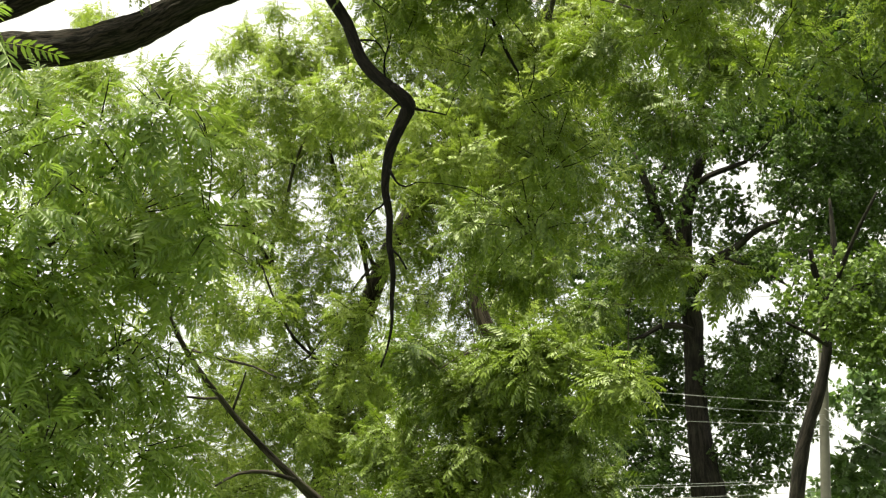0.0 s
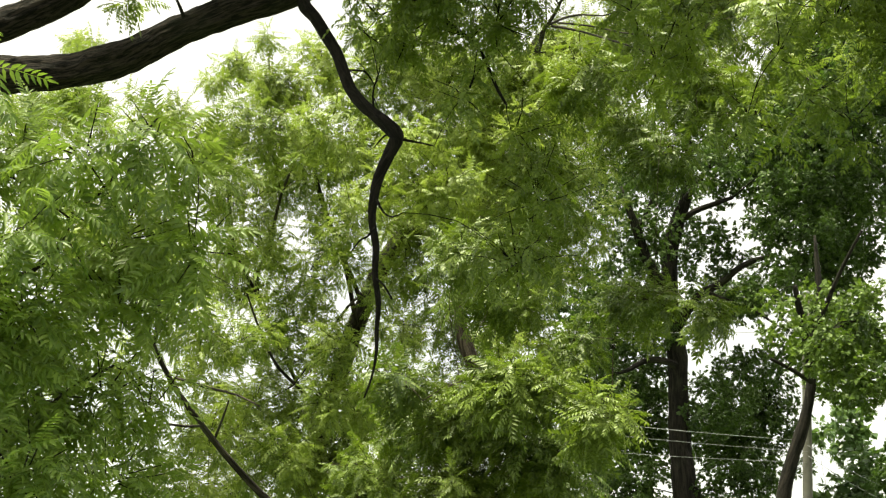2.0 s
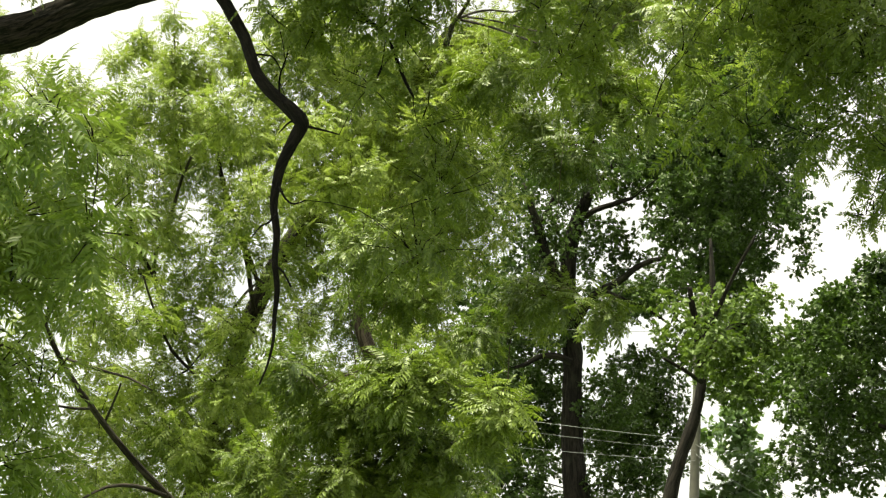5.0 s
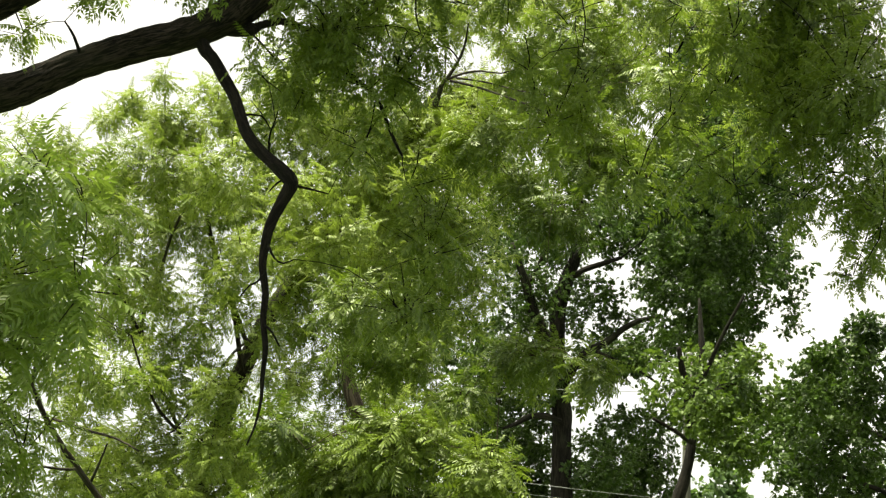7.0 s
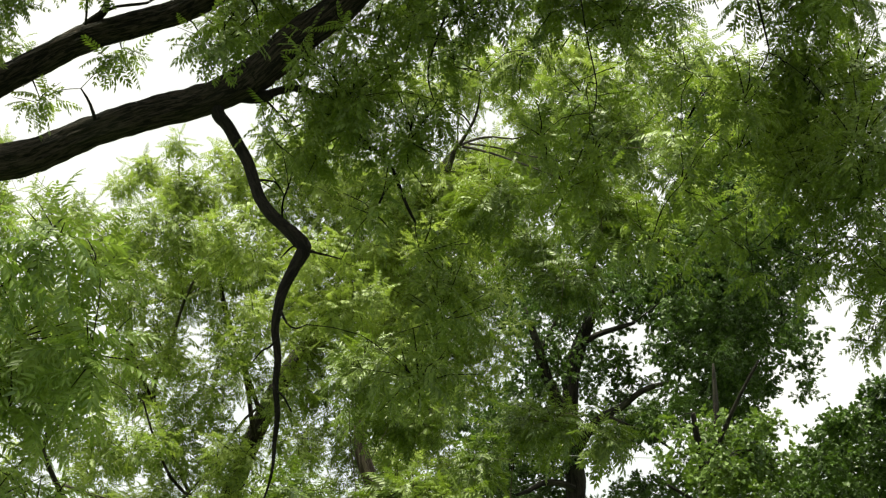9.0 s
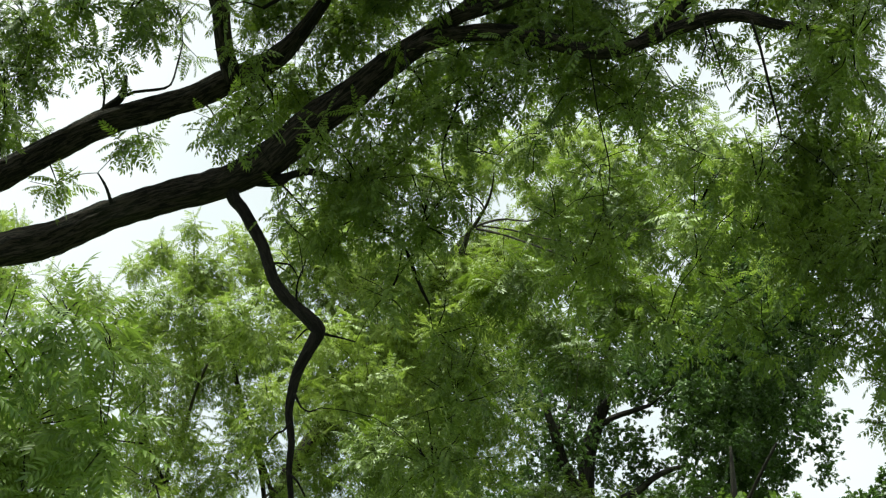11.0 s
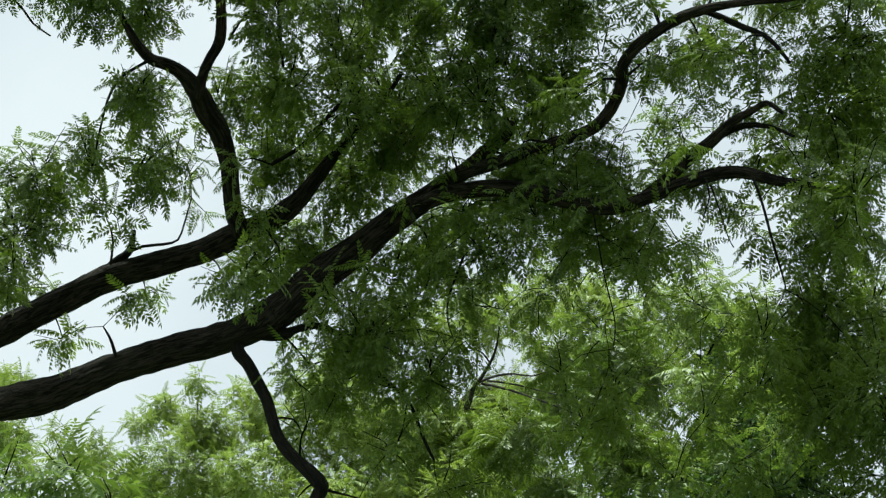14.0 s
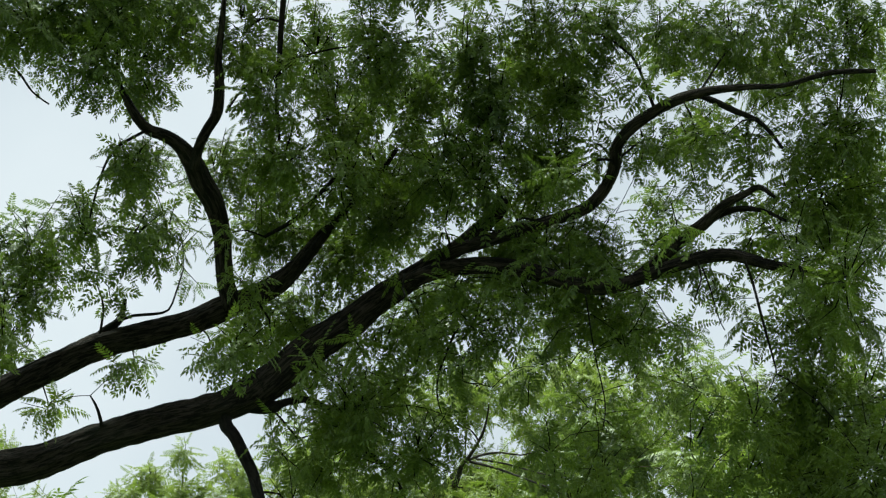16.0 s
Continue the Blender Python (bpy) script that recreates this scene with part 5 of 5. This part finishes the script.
# ---- the big dark tree and its neighbours ----
d_tree = tree("maple_tree", (6.39, 29.21, 0), "large dark maple tree with a stout forked trunk", BARK_MAPLE, LEAF_MAPLE, "sprig", 0.185, 58, 4, 0.2)
bough(d_tree, "trunk", [(6.394, 29.208, -0.150, 0.617), (6.285, 29.232, 0.464, 0.487), (6.173, 29.256, 2.112, 0.435), (6.021, 29.288, 3.193, 0.372), (5.914, 29.309, 3.863, 0.295), (5.830, 29.326, 4.542, 0.257), (5.744, 29.343, 5.419, 0.232), (5.719, 29.348, 6.181, 0.227), (5.693, 29.353, 6.952, 0.227), (5.606, 29.370, 7.471, 0.209), (5.529, 29.384, 8.126, 0.183), (5.490, 29.392, 8.788, 0.184), (5.501, 29.390, 9.390, 0.178), (5.625, 29.366, 10.064, 0.166), (5.826, 29.327, 10.674, 0.134), (5.914, 29.309, 11.360, 0.101), (5.876, 29.317, 12.333, 0.068), (6.004, 29.291, 13.600, 0.041)])
bough(d_tree, "limb", [(5.413, 28.760, 7.729, 0.128), (5.180, 28.604, 8.264, 0.128), (4.952, 28.466, 8.673, 0.121), (4.726, 28.330, 9.043, 0.114), (4.543, 28.160, 9.482, 0.108), (4.366, 28.011, 9.820, 0.082), (4.078, 27.799, 10.393, 0.050)])
bough(d_tree, "limb", [(5.544, 28.786, 7.484, 0.141), (5.783, 28.538, 7.957, 0.115), (6.050, 28.318, 8.241, 0.102), (6.376, 28.101, 8.423, 0.082), (6.691, 27.855, 8.709, 0.069), (7.007, 27.634, 8.871, 0.057), (7.379, 27.417, 8.935, 0.044)])
bough(d_tree, "limb", [(5.481, 28.225, 9.804, 0.077), (5.722, 27.927, 9.964, 0.070), (6.090, 27.612, 10.070, 0.057), (6.448, 27.297, 10.159, 0.038)])
bough(d_tree, "limb", [(5.574, 28.933, 6.683, 0.090), (5.222, 28.862, 6.781, 0.076), (4.839, 28.822, 6.719, 0.070), (4.547, 28.785, 6.522, 0.051), (4.265, 28.731, 6.400, 0.031)])
bough(d_tree, "branch", [(6.113, 28.036, 8.180, 0.038), (6.556, 27.825, 7.965, 0.038), (6.987, 27.606, 7.752, 0.031), (7.413, 27.404, 7.423, 0.025)])
bough(d_tree, "limb", [(5.575, 28.063, 10.283, 0.077), (6.191, 27.213, 11.209, 0.069), (6.842, 26.357, 11.956, 0.062), (7.445, 25.479, 12.643, 0.043)])
bough(d_tree, "branch", [(4.590, 28.452, 9.563, 0.051), (4.909, 27.925, 10.471, 0.044), (5.025, 27.545, 10.941, 0.038), (4.734, 27.311, 11.173, 0.025)])
clump(d_tree, (3.91, 33.06, 9.08), 1.02, 1.17, 0.7)
clump(d_tree, (3.94, 28.64, 9.44), 1.03, 0.77, 0.6)
clump(d_tree, (4.34, 31.06, 11.28), 1.12, 0.84, 0.6)
clump(d_tree, (5.23, 30.68, 11.85), 1.12, 0.84, 0.6)
clump(d_tree, (6.04, 27.85, 10.92), 0.90, 0.64, 0.6)
clump(d_tree, (8.56, 31.33, 12.13), 1.02, 1.02, 0.9)
clump(d_tree, (8.46, 27.69, 12.09), 0.92, 1.05, 1.2)
clump(d_tree, (9.26, 27.75, 13.47), 0.81, 1.22, 1.4)
clump(d_tree, (9.83, 30.66, 11.77), 1.16, 1.01, 1.1)
clump(d_tree, (7.82, 27.57, 9.58), 0.64, 0.57, 0.8)
clump(d_tree, (10.02, 30.73, 10.35), 0.93, 0.86, 0.8)
clump(d_tree, (10.40, 28.80, 10.87), 0.62, 0.82, 0.9)
clump(d_tree, (10.41, 27.56, 9.34), 0.39, 0.33, 0.5)
clump(d_tree, (11.04, 30.41, 12.73), 0.59, 0.88, 0.9)
clump(d_tree, (6.29, 28.57, 9.15), 0.65, 0.52, 0.5)
clump(d_tree, (7.86, 30.52, 8.93), 0.90, 0.69, 0.6)
clump(d_tree, (4.60, 32.25, 7.96), 0.99, 1.14, 1)
clump(d_tree, (3.46, 29.22, 6.39), 0.89, 1.15, 1)
clump(d_tree, (5.13, 33.20, 6.58), 0.87, 1.02, 1.1)
clump(d_tree, (5.08, 29.83, 9.32), 0.60, 0.80, 0.45)
clump(d_tree, (6.97, 29.61, 8.11), 0.73, 0.47, 0.45)
clump(d_tree, (8.16, 32.54, 7.21), 1.16, 0.58, 1)
clump(d_tree, (6.49, 28.84, 5.74), 0.77, 0.64, 1)
clump(d_tree, (8.27, 31.72, 6.12), 0.99, 0.71, 1)
clump(d_tree, (4.32, 31.98, 5.25), 1.11, 0.83, 1)
clump(d_tree, (7.93, 28.58, 6.98), 0.64, 0.64, 0.7)
clump(d_tree, (8.06, 33.02, 5.41), 1.76, 0.88, 0.9)
clump(d_tree, (4.61, 31.00, 6.24), 0.81, 0.81, 1)
clump(d_tree, (5.36, 33.08, 5.15), 1.01, 0.87, 1.1)
clump(d_tree, (4.27, 29.37, 3.61), 1.02, 0.76, 1.1)
clump(d_tree, (5.78, 33.01, 3.49), 0.86, 0.72, 1)
clump(d_tree, (6.96, 30.76, 6.31), 0.82, 0.61, 0.9)
clump(d_tree, (7.13, 29.25, 6.74), 0.65, 0.46, 0.7)
clump(d_tree, (7.90, 33.04, 5.54), 1.10, 0.88, 1)
clump(d_tree, (6.86, 29.26, 3.96), 0.90, 0.77, 1)
clump(d_tree, (7.01, 31.65, 3.34), 0.83, 0.69, 1)
clump(d_tree, (8.40, 31.68, 6.23), 0.57, 0.85, 0.8)
clump(d_tree, (7.37, 28.81, 4.08), 0.51, 0.77, 0.8)
clump(d_tree, (4.47, 33.10, 7.98), 0.87, 0.73, 0.8)
clump(d_tree, (3.66, 30.16, 8.34), 0.67, 0.67, 0.7)
clump(d_tree, (3.49, 30.64, 6.40), 0.80, 0.80, 0.8)
clump(d_tree, (5.92, 33.11, 6.31), 0.58, 0.87, 0.6)
clump(d_tree, (6.25, 28.09, 9.41), 0.64, 0.51, 0.5)
clump(d_tree, (7.69, 31.47, 8.81), 0.78, 0.50, 0.6)
clump(d_tree, (8.16, 30.05, 10.44), 0.83, 0.83, 0.9)
clump(d_tree, (8.23, 27.46, 11.13), 0.78, 1.03, 1.2)
clump(d_tree, (9.90, 31.27, 11.31), 0.88, 1.17, 1)
clump(d_tree, (6.78, 28.12, 11.15), 0.91, 0.91, 1)
clump(d_tree, (5.77, 29.45, 12.66), 0.96, 0.96, 0.8)
clump(d_tree, (5.17, 31.45, 11.87), 0.72, 0.72, 0.5)
clump(d_tree, (4.35, 28.63, 8.43), 0.51, 0.76, 0.5)
clump(d_tree, (5.42, 32.01, 10.87), 0.58, 0.58, 0.35)
clump(d_tree, (4.89, 28.26, 9.46), 0.64, 0.64, 0.7)
clump(d_tree, (6.28, 31.97, 9.98), 0.50, 0.86, 0.8)
clump(d_tree, (5.06, 30.50, 8.94), 0.68, 0.82, 0.9)
clump(d_tree, (6.24, 28.85, 9.75), 0.46, 0.52, 0.5)
clump(d_tree, (7.33, 32.55, 9.03), 0.73, 0.73, 0.7)
clump(d_tree, (5.25, 29.01, 7.58), 0.64, 0.64, 0.9)
clump(d_tree, (6.34, 31.22, 8.38), 0.42, 0.84, 0.5)
clump(d_tree, (5.58, 32.06, 7.07), 0.85, 0.71, 1)
clump(d_tree, (6.79, 28.42, 7.87), 0.64, 0.51, 0.6)
clump(d_tree, (6.36, 31.96, 11.48), 0.73, 0.58, 0.6)
clump(d_tree, (5.10, 29.10, 11.07), 0.80, 0.66, 0.7)
clump(d_tree, (6.93, 25.38, 10.13), 0.71, 0.71, 0.5)
clump(d_tree, (7.27, 23.82, 10.63), 0.68, 0.79, 0.6)
clump(d_tree, (7.38, 22.12, 11.06), 0.54, 0.86, 0.7)
clump(d_tree, (8.23, 25.69, 10.12), 0.85, 0.73, 0.5)
clump(d_tree, (5.02, 23.16, 9.57), 0.64, 0.43, 0.5)
clump(d_tree, (4.25, 24.99, 10.07), 0.69, 0.51, 0.5)
clump(d_tree, (3.62, 25.97, 9.81), 0.71, 0.59, 0.5)
clump(d_tree, (5.52, 31.58, 5.54), 0.55, 0.83, 0.9)
clump(d_tree, (4.83, 29.76, 4.03), 0.78, 0.78, 0.9)
clump(d_tree, (7.36, 33.15, 5.81), 0.59, 0.73, 0.7)
clump(d_tree, (9.73, 25.34, 11.17), 0.49, 0.68, 0.8)
clump(d_tree, (8.50, 22.60, 9.01), 0.38, 0.49, 0.6)
clump(d_tree, (8.54, 26.19, 13.06), 0.77, 0.77, 1.2)
clump(d_tree, (9.70, 30.27, 13.65), 0.87, 0.87, 1.2)
clump(d_tree, (9.42, 27.39, 13.08), 0.67, 1.07, 1)
clump(d_tree, (7.89, 28.31, 12.00), 0.93, 0.67, 0.9)
clump(d_tree, (7.27, 31.19, 12.98), 0.87, 0.73, 0.7)
clump(d_tree, (10.17, 28.68, 12.42), 0.83, 0.83, 1)
clump(d_tree, (8.65, 27.33, 11.27), 0.78, 0.78, 1)
clump(d_tree, (11.33, 29.82, 13.96), 0.73, 0.73, 0.7)
clump(d_tree, (8.02, 26.50, 12.65), 0.77, 0.89, 0.8)
clump(d_tree, (8.16, 24.76, 11.59), 0.60, 0.84, 0.8)
clump(d_tree, (7.68, 28.44, 12.99), 0.81, 0.68, 0.6)
clump(d_tree, (7.82, 27.77, 15.82), 0.96, 0.83, 1.1)
clump(d_tree, (7.76, 27.19, 13.81), 0.79, 0.79, 1.2)
clump(d_tree, (7.39, 26.39, 11.85), 0.75, 0.75, 1.3)
clump(d_tree, (8.55, 30.11, 11.72), 0.84, 0.84, 1.3)
clump(d_tree, (8.63, 25.06, 13.55), 0.87, 0.75, 1.1)
clump(d_tree, (9.36, 27.37, 12.96), 0.93, 0.80, 1.2)
clump(d_tree, (10.49, 27.41, 14.22), 0.82, 0.82, 1)
clump(d_tree, (7.88, 24.82, 14.63), 0.75, 0.75, 1)
clump(d_tree, (9.45, 26.43, 14.76), 0.66, 0.80, 1)
clump(d_tree, (9.53, 27.77, 14.36), 0.68, 0.68, 1)
clump(d_tree, (7.44, 24.93, 13.57), 0.74, 0.74, 0.8)
clump(d_tree, (8.43, 27.42, 8.71), 0.51, 0.38, 0.80)
clump(d_tree, (7.26, 25.54, 7.96), 0.52, 0.52, 0.70)
clump(d_tree, (9.08, 28.78, 9.21), 0.66, 0.80, 0.80)
clump(d_tree, (7.63, 25.21, 8.94), 0.58, 0.47, 0.80)
clump(d_tree, (7.76, 26.77, 9.99), 0.75, 0.62, 0.80)
clump(d_tree, (8.50, 27.91, 8.83), 0.44, 0.52, 0.80)
clump(d_tree, (8.30, 26.05, 9.64), 0.73, 0.62, 0.75)
clump(d_tree, (8.97, 26.60, 8.87), 0.62, 0.53, 0.75)
clump(d_tree, (9.03, 27.34, 8.05), 0.58, 0.49, 0.75)
clump(d_tree, (8.72, 27.77, 8.86), 0.77, 0.65, 0.75)
clump(d_tree, (9.24, 25.77, 9.54), 0.49, 0.41, 0.75)
clump(d_tree, (9.86, 26.15, 9.34), 0.32, 0.27, 0.75)
clump(d_tree, (10.16, 26.75, 8.75), 0.30, 0.26, 0.75)
clump(d_tree, (9.42, 26.96, 10.79), 0.64, 0.55, 0.75)
clump(d_tree, (7.34, 26.67, 8.47), 0.56, 0.48, 0.75)
clump(d_tree, (6.87, 27.43, 8.04), 0.45, 0.38, 0.75)
clump(d_tree, (8.19, 27.67, 7.72), 0.58, 0.49, 0.75)
clump(d_tree, (6.69, 28.31, 8.91), 0.39, 0.33, 0.75)
clump(d_tree, (6.97, 26.52, 9.38), 0.44, 0.37, 0.75)
finish(d_tree, 0)

g_tree = tree("maple_tree", (5.83, 22.29, 0), "slender maple tree with a bent dark trunk beside the pole", BARK_MAPLE, LEAF_MAPLE_LIT, "sprig", 0.19, 84, 4, 0.2)
bough(g_tree, "trunk", [(5.830, 22.290, -0.150, 0.248), (5.904, 22.271, 0.784, 0.178), (5.971, 22.253, 1.864, 0.148), (6.036, 22.235, 2.764, 0.128), (6.117, 22.213, 3.436, 0.114), (6.230, 22.182, 3.955, 0.109), (6.379, 22.139, 4.431, 0.104), (6.493, 22.106, 4.862, 0.090), (6.553, 22.089, 5.247, 0.080), (6.580, 22.080, 5.732, 0.080), (6.647, 22.060, 6.417, 0.081), (6.694, 22.046, 7.012, 0.061), (6.669, 22.054, 7.514, 0.041), (6.641, 22.062, 7.920, 0.020)])
bough(g_tree, "limb", [(6.467, 21.787, 5.388, 0.059), (6.303, 21.562, 6.107, 0.069), (6.167, 21.391, 6.450, 0.058), (6.047, 21.209, 6.788, 0.039)])
bough(g_tree, "branch", [(6.491, 21.712, 5.759, 0.044), (6.702, 21.327, 6.079, 0.039), (6.959, 20.960, 6.207, 0.024)])
bough(g_tree, "branch", [(6.479, 21.799, 5.295, 0.044), (6.120, 21.625, 5.441, 0.039), (5.703, 21.461, 5.584, 0.024)])
bough(g_tree, "branch", [(6.513, 21.631, 6.130, 0.039), (6.748, 21.102, 6.987, 0.034), (6.971, 20.591, 7.630, 0.024)])
clump(g_tree, (7.02, 22.45, 6.81), 0.58, 0.37, 0.60)
clump(g_tree, (7.21, 21.46, 6.05), 0.74, 0.44, 1)
clump(g_tree, (6.27, 20.60, 5.67), 0.47, 0.42, 1)
clump(g_tree, (7.57, 23.11, 5.54), 0.79, 0.47, 0.9)
clump(g_tree, (6.93, 20.07, 6.42), 0.34, 0.30, 0.54)
clump(g_tree, (8.15, 22.11, 5.75), 0.51, 0.51, 0.8)
clump(g_tree, (7.25, 23.07, 6.24), 0.58, 0.53, 1)
clump(g_tree, (6.72, 20.32, 5.16), 0.42, 0.46, 1)
clump(g_tree, (6.69, 21.85, 6.67), 0.40, 0.40, 0.54)
clump(g_tree, (6.28, 22.49, 6.29), 0.46, 0.41, 0.6)
clump(g_tree, (6.98, 20.74, 6.35), 0.30, 0.46, 0.48)
clump(g_tree, (5.65, 21.21, 6.58), 0.31, 0.31, 0.30)
clump(g_tree, (5.85, 19.83, 6.19), 0.22, 0.29, 0.36)
finish(g_tree, 0)

h_tree = tree("maple_tree", (9.11, 17.81, 0), "dense dark green maple tree at the edge of the lawn", BARK_MAPLE, LEAF_MAPLE, "sprig", 0.155, 135, 4, 0.2)
bough(h_tree, "trunk", [(9.105, 17.807, -0.150, 0.393), (9.105, 17.807, 2.176, 0.342), (9.071, 17.825, 3.147, 0.257), (9.032, 17.844, 4.071, 0.207), (9.033, 17.844, 5.025, 0.165), (9.156, 17.781, 6.009, 0.114), (9.249, 17.733, 6.847, 0.071)])
bough(h_tree, "branch", [(8.973, 17.683, 4.206, 0.068), (8.331, 17.715, 4.781, 0.051), (7.698, 17.766, 5.048, 0.038), (7.057, 17.811, 5.235, 0.021)])
bough(h_tree, "branch", [(8.904, 17.588, 4.976, 0.060), (8.292, 17.594, 5.479, 0.042), (7.722, 17.605, 5.749, 0.029), (7.297, 17.574, 5.863, 0.017)])
bough(h_tree, "branch", [(8.944, 17.750, 3.821, 0.060), (8.358, 17.813, 4.086, 0.042), (7.594, 17.933, 4.344, 0.029), (7.031, 17.963, 4.455, 0.017)])
clump(h_tree, (7.18, 16.08, 5.93), 0.35, 0.27, 1)
clump(h_tree, (7.67, 18.48, 6.08), 0.48, 0.31, 1)
clump(h_tree, (7.07, 17.64, 5.37), 0.54, 0.41, 1.1)
clump(h_tree, (7.41, 16.73, 5.32), 0.48, 0.52, 1.1)
clump(h_tree, (7.26, 19.23, 5.06), 0.49, 0.40, 1)
clump(h_tree, (7.07, 16.68, 4.52), 0.63, 0.47, 1.2)
clump(h_tree, (7.10, 18.34, 4.35), 0.51, 0.38, 1.1)
clump(h_tree, (8.06, 18.25, 4.26), 0.69, 0.43, 1.1)
clump(h_tree, (7.82, 15.91, 5.81), 0.47, 0.62, 0.8)
clump(h_tree, (9.06, 18.35, 5.10), 0.62, 0.71, 0.8)
clump(h_tree, (6.99, 17.47, 3.55), 0.89, 0.49, 0.8)
clump(h_tree, (6.45, 16.34, 5.52), 0.29, 0.23, 0.8)
clump(h_tree, (6.86, 16.14, 5.67), 0.32, 0.26, 0.8)
clump(h_tree, (6.41, 16.47, 5.02), 0.34, 0.27, 0.8)
clump(h_tree, (6.97, 16.01, 5.98), 0.22, 0.17, 0.8)
finish(h_tree, 0)

s_tree = tree("tall_shrub", (10.79, 34.27, 0), "tall pale green shrub in the distance behind the pole", BARK_GREY, LEAF_FAR, "sprig", 0.5, 20, 3, 0.1)
bough(s_tree, "stem", [(10.79, 34.27, -0.1, 0.08), (10.79, 34.27, 1.5, 0.05), (10.79, 34.27, 3.92, 0.02)])
clump(s_tree, (10.07, 31.97, 3.76), 0.72, 0.57, 1)
clump(s_tree, (10.62, 36.72, 3.28), 0.98, 0.65, 1)
clump(s_tree, (11.15, 33.21, 3.46), 0.90, 0.90, 1)
clump(s_tree, (10.25, 33.26, 6.10), 0.38, 0.38, 0.5)
clump(s_tree, (11.89, 36.12, 5.74), 0.65, 0.49, 0.6)
clump(s_tree, (11.75, 36.11, 6.51), 0.66, 0.66, 1)
clump(s_tree, (10.63, 31.74, 4.58), 0.58, 0.72, 1)
finish(s_tree, 0)

# ---- pole and overhead wires ----
pole = new("utility_pole")
pole.location = (7.03, 23.95, 0)
tagged(pole, label="weathered grey utility pole behind the maple trunk", category="pole")
px, py = pole.location.x, pole.location.y
v, f, _ = tube([(px, py, -0.2, 0.105), (px, py, 2.5, 0.095), (px, py, 5.0, 0.083), (px, py, 7.3, 0.072)], 0.6, 20)
part("shaft", mesh_from("shaft", v, f, POLE), pole)
v, f, _ = tube([(px, py, 7.3, 0.075), (px, py, 7.36, 0.075)], 0.1, 20)
part("cap", mesh_from("cap", v, f, WIRE), pole)


def wire(start, end, sag, thick=0.0042, reach=2.4):
    """A slack wire from the pole past a second point, carried on out of sight behind the trees."""
    a, b = np.array(start), np.array(end)
    rows = []
    for i in range(25):
        u = reach * i / 24
        p = a + (b - a) * u
        p[2] -= sag * 4 * u * (1 - u)
        rows.append((*p, thick))
    v, f, _ = tube(rows, 1.0, 6)
    ob = new("overhead_wire", mesh_from("overhead_wire", v, f, WIRE))
    return tagged(ob, label="thin grey overhead wire strung from the utility pole", category="wire", group="overhead wires")


wire((6.94, 23.51, 6.51), (-4.02, 24.22, 6.31), 0.15)
wire((6.99, 23.82, 4.56), (-0.83, 25.73, 5.24), 0.1)
wire((7.00, 23.84, 4.37), (-0.82, 25.76, 5.02), 0.1)
wire((7.00, 23.86, 4.18), (-0.79, 25.82, 4.53), 0.1)
wire((7.02, 23.94, 3.24), (-6.71, 24.07, 2.37), 0.1)
wire((7.02, 23.94, 3.18), (-6.72, 24.06, 2.47), 0.12)
wire((7.02, 23.95, 3.02), (-0.67, 24.97, 2.60), 0.1)
wire((7.00, 23.83, 4.48), (8.08, 20.40, 3.22), 0.1)
wire((7.01, 23.85, 4.30), (8.07, 20.42, 2.97), 0.1)
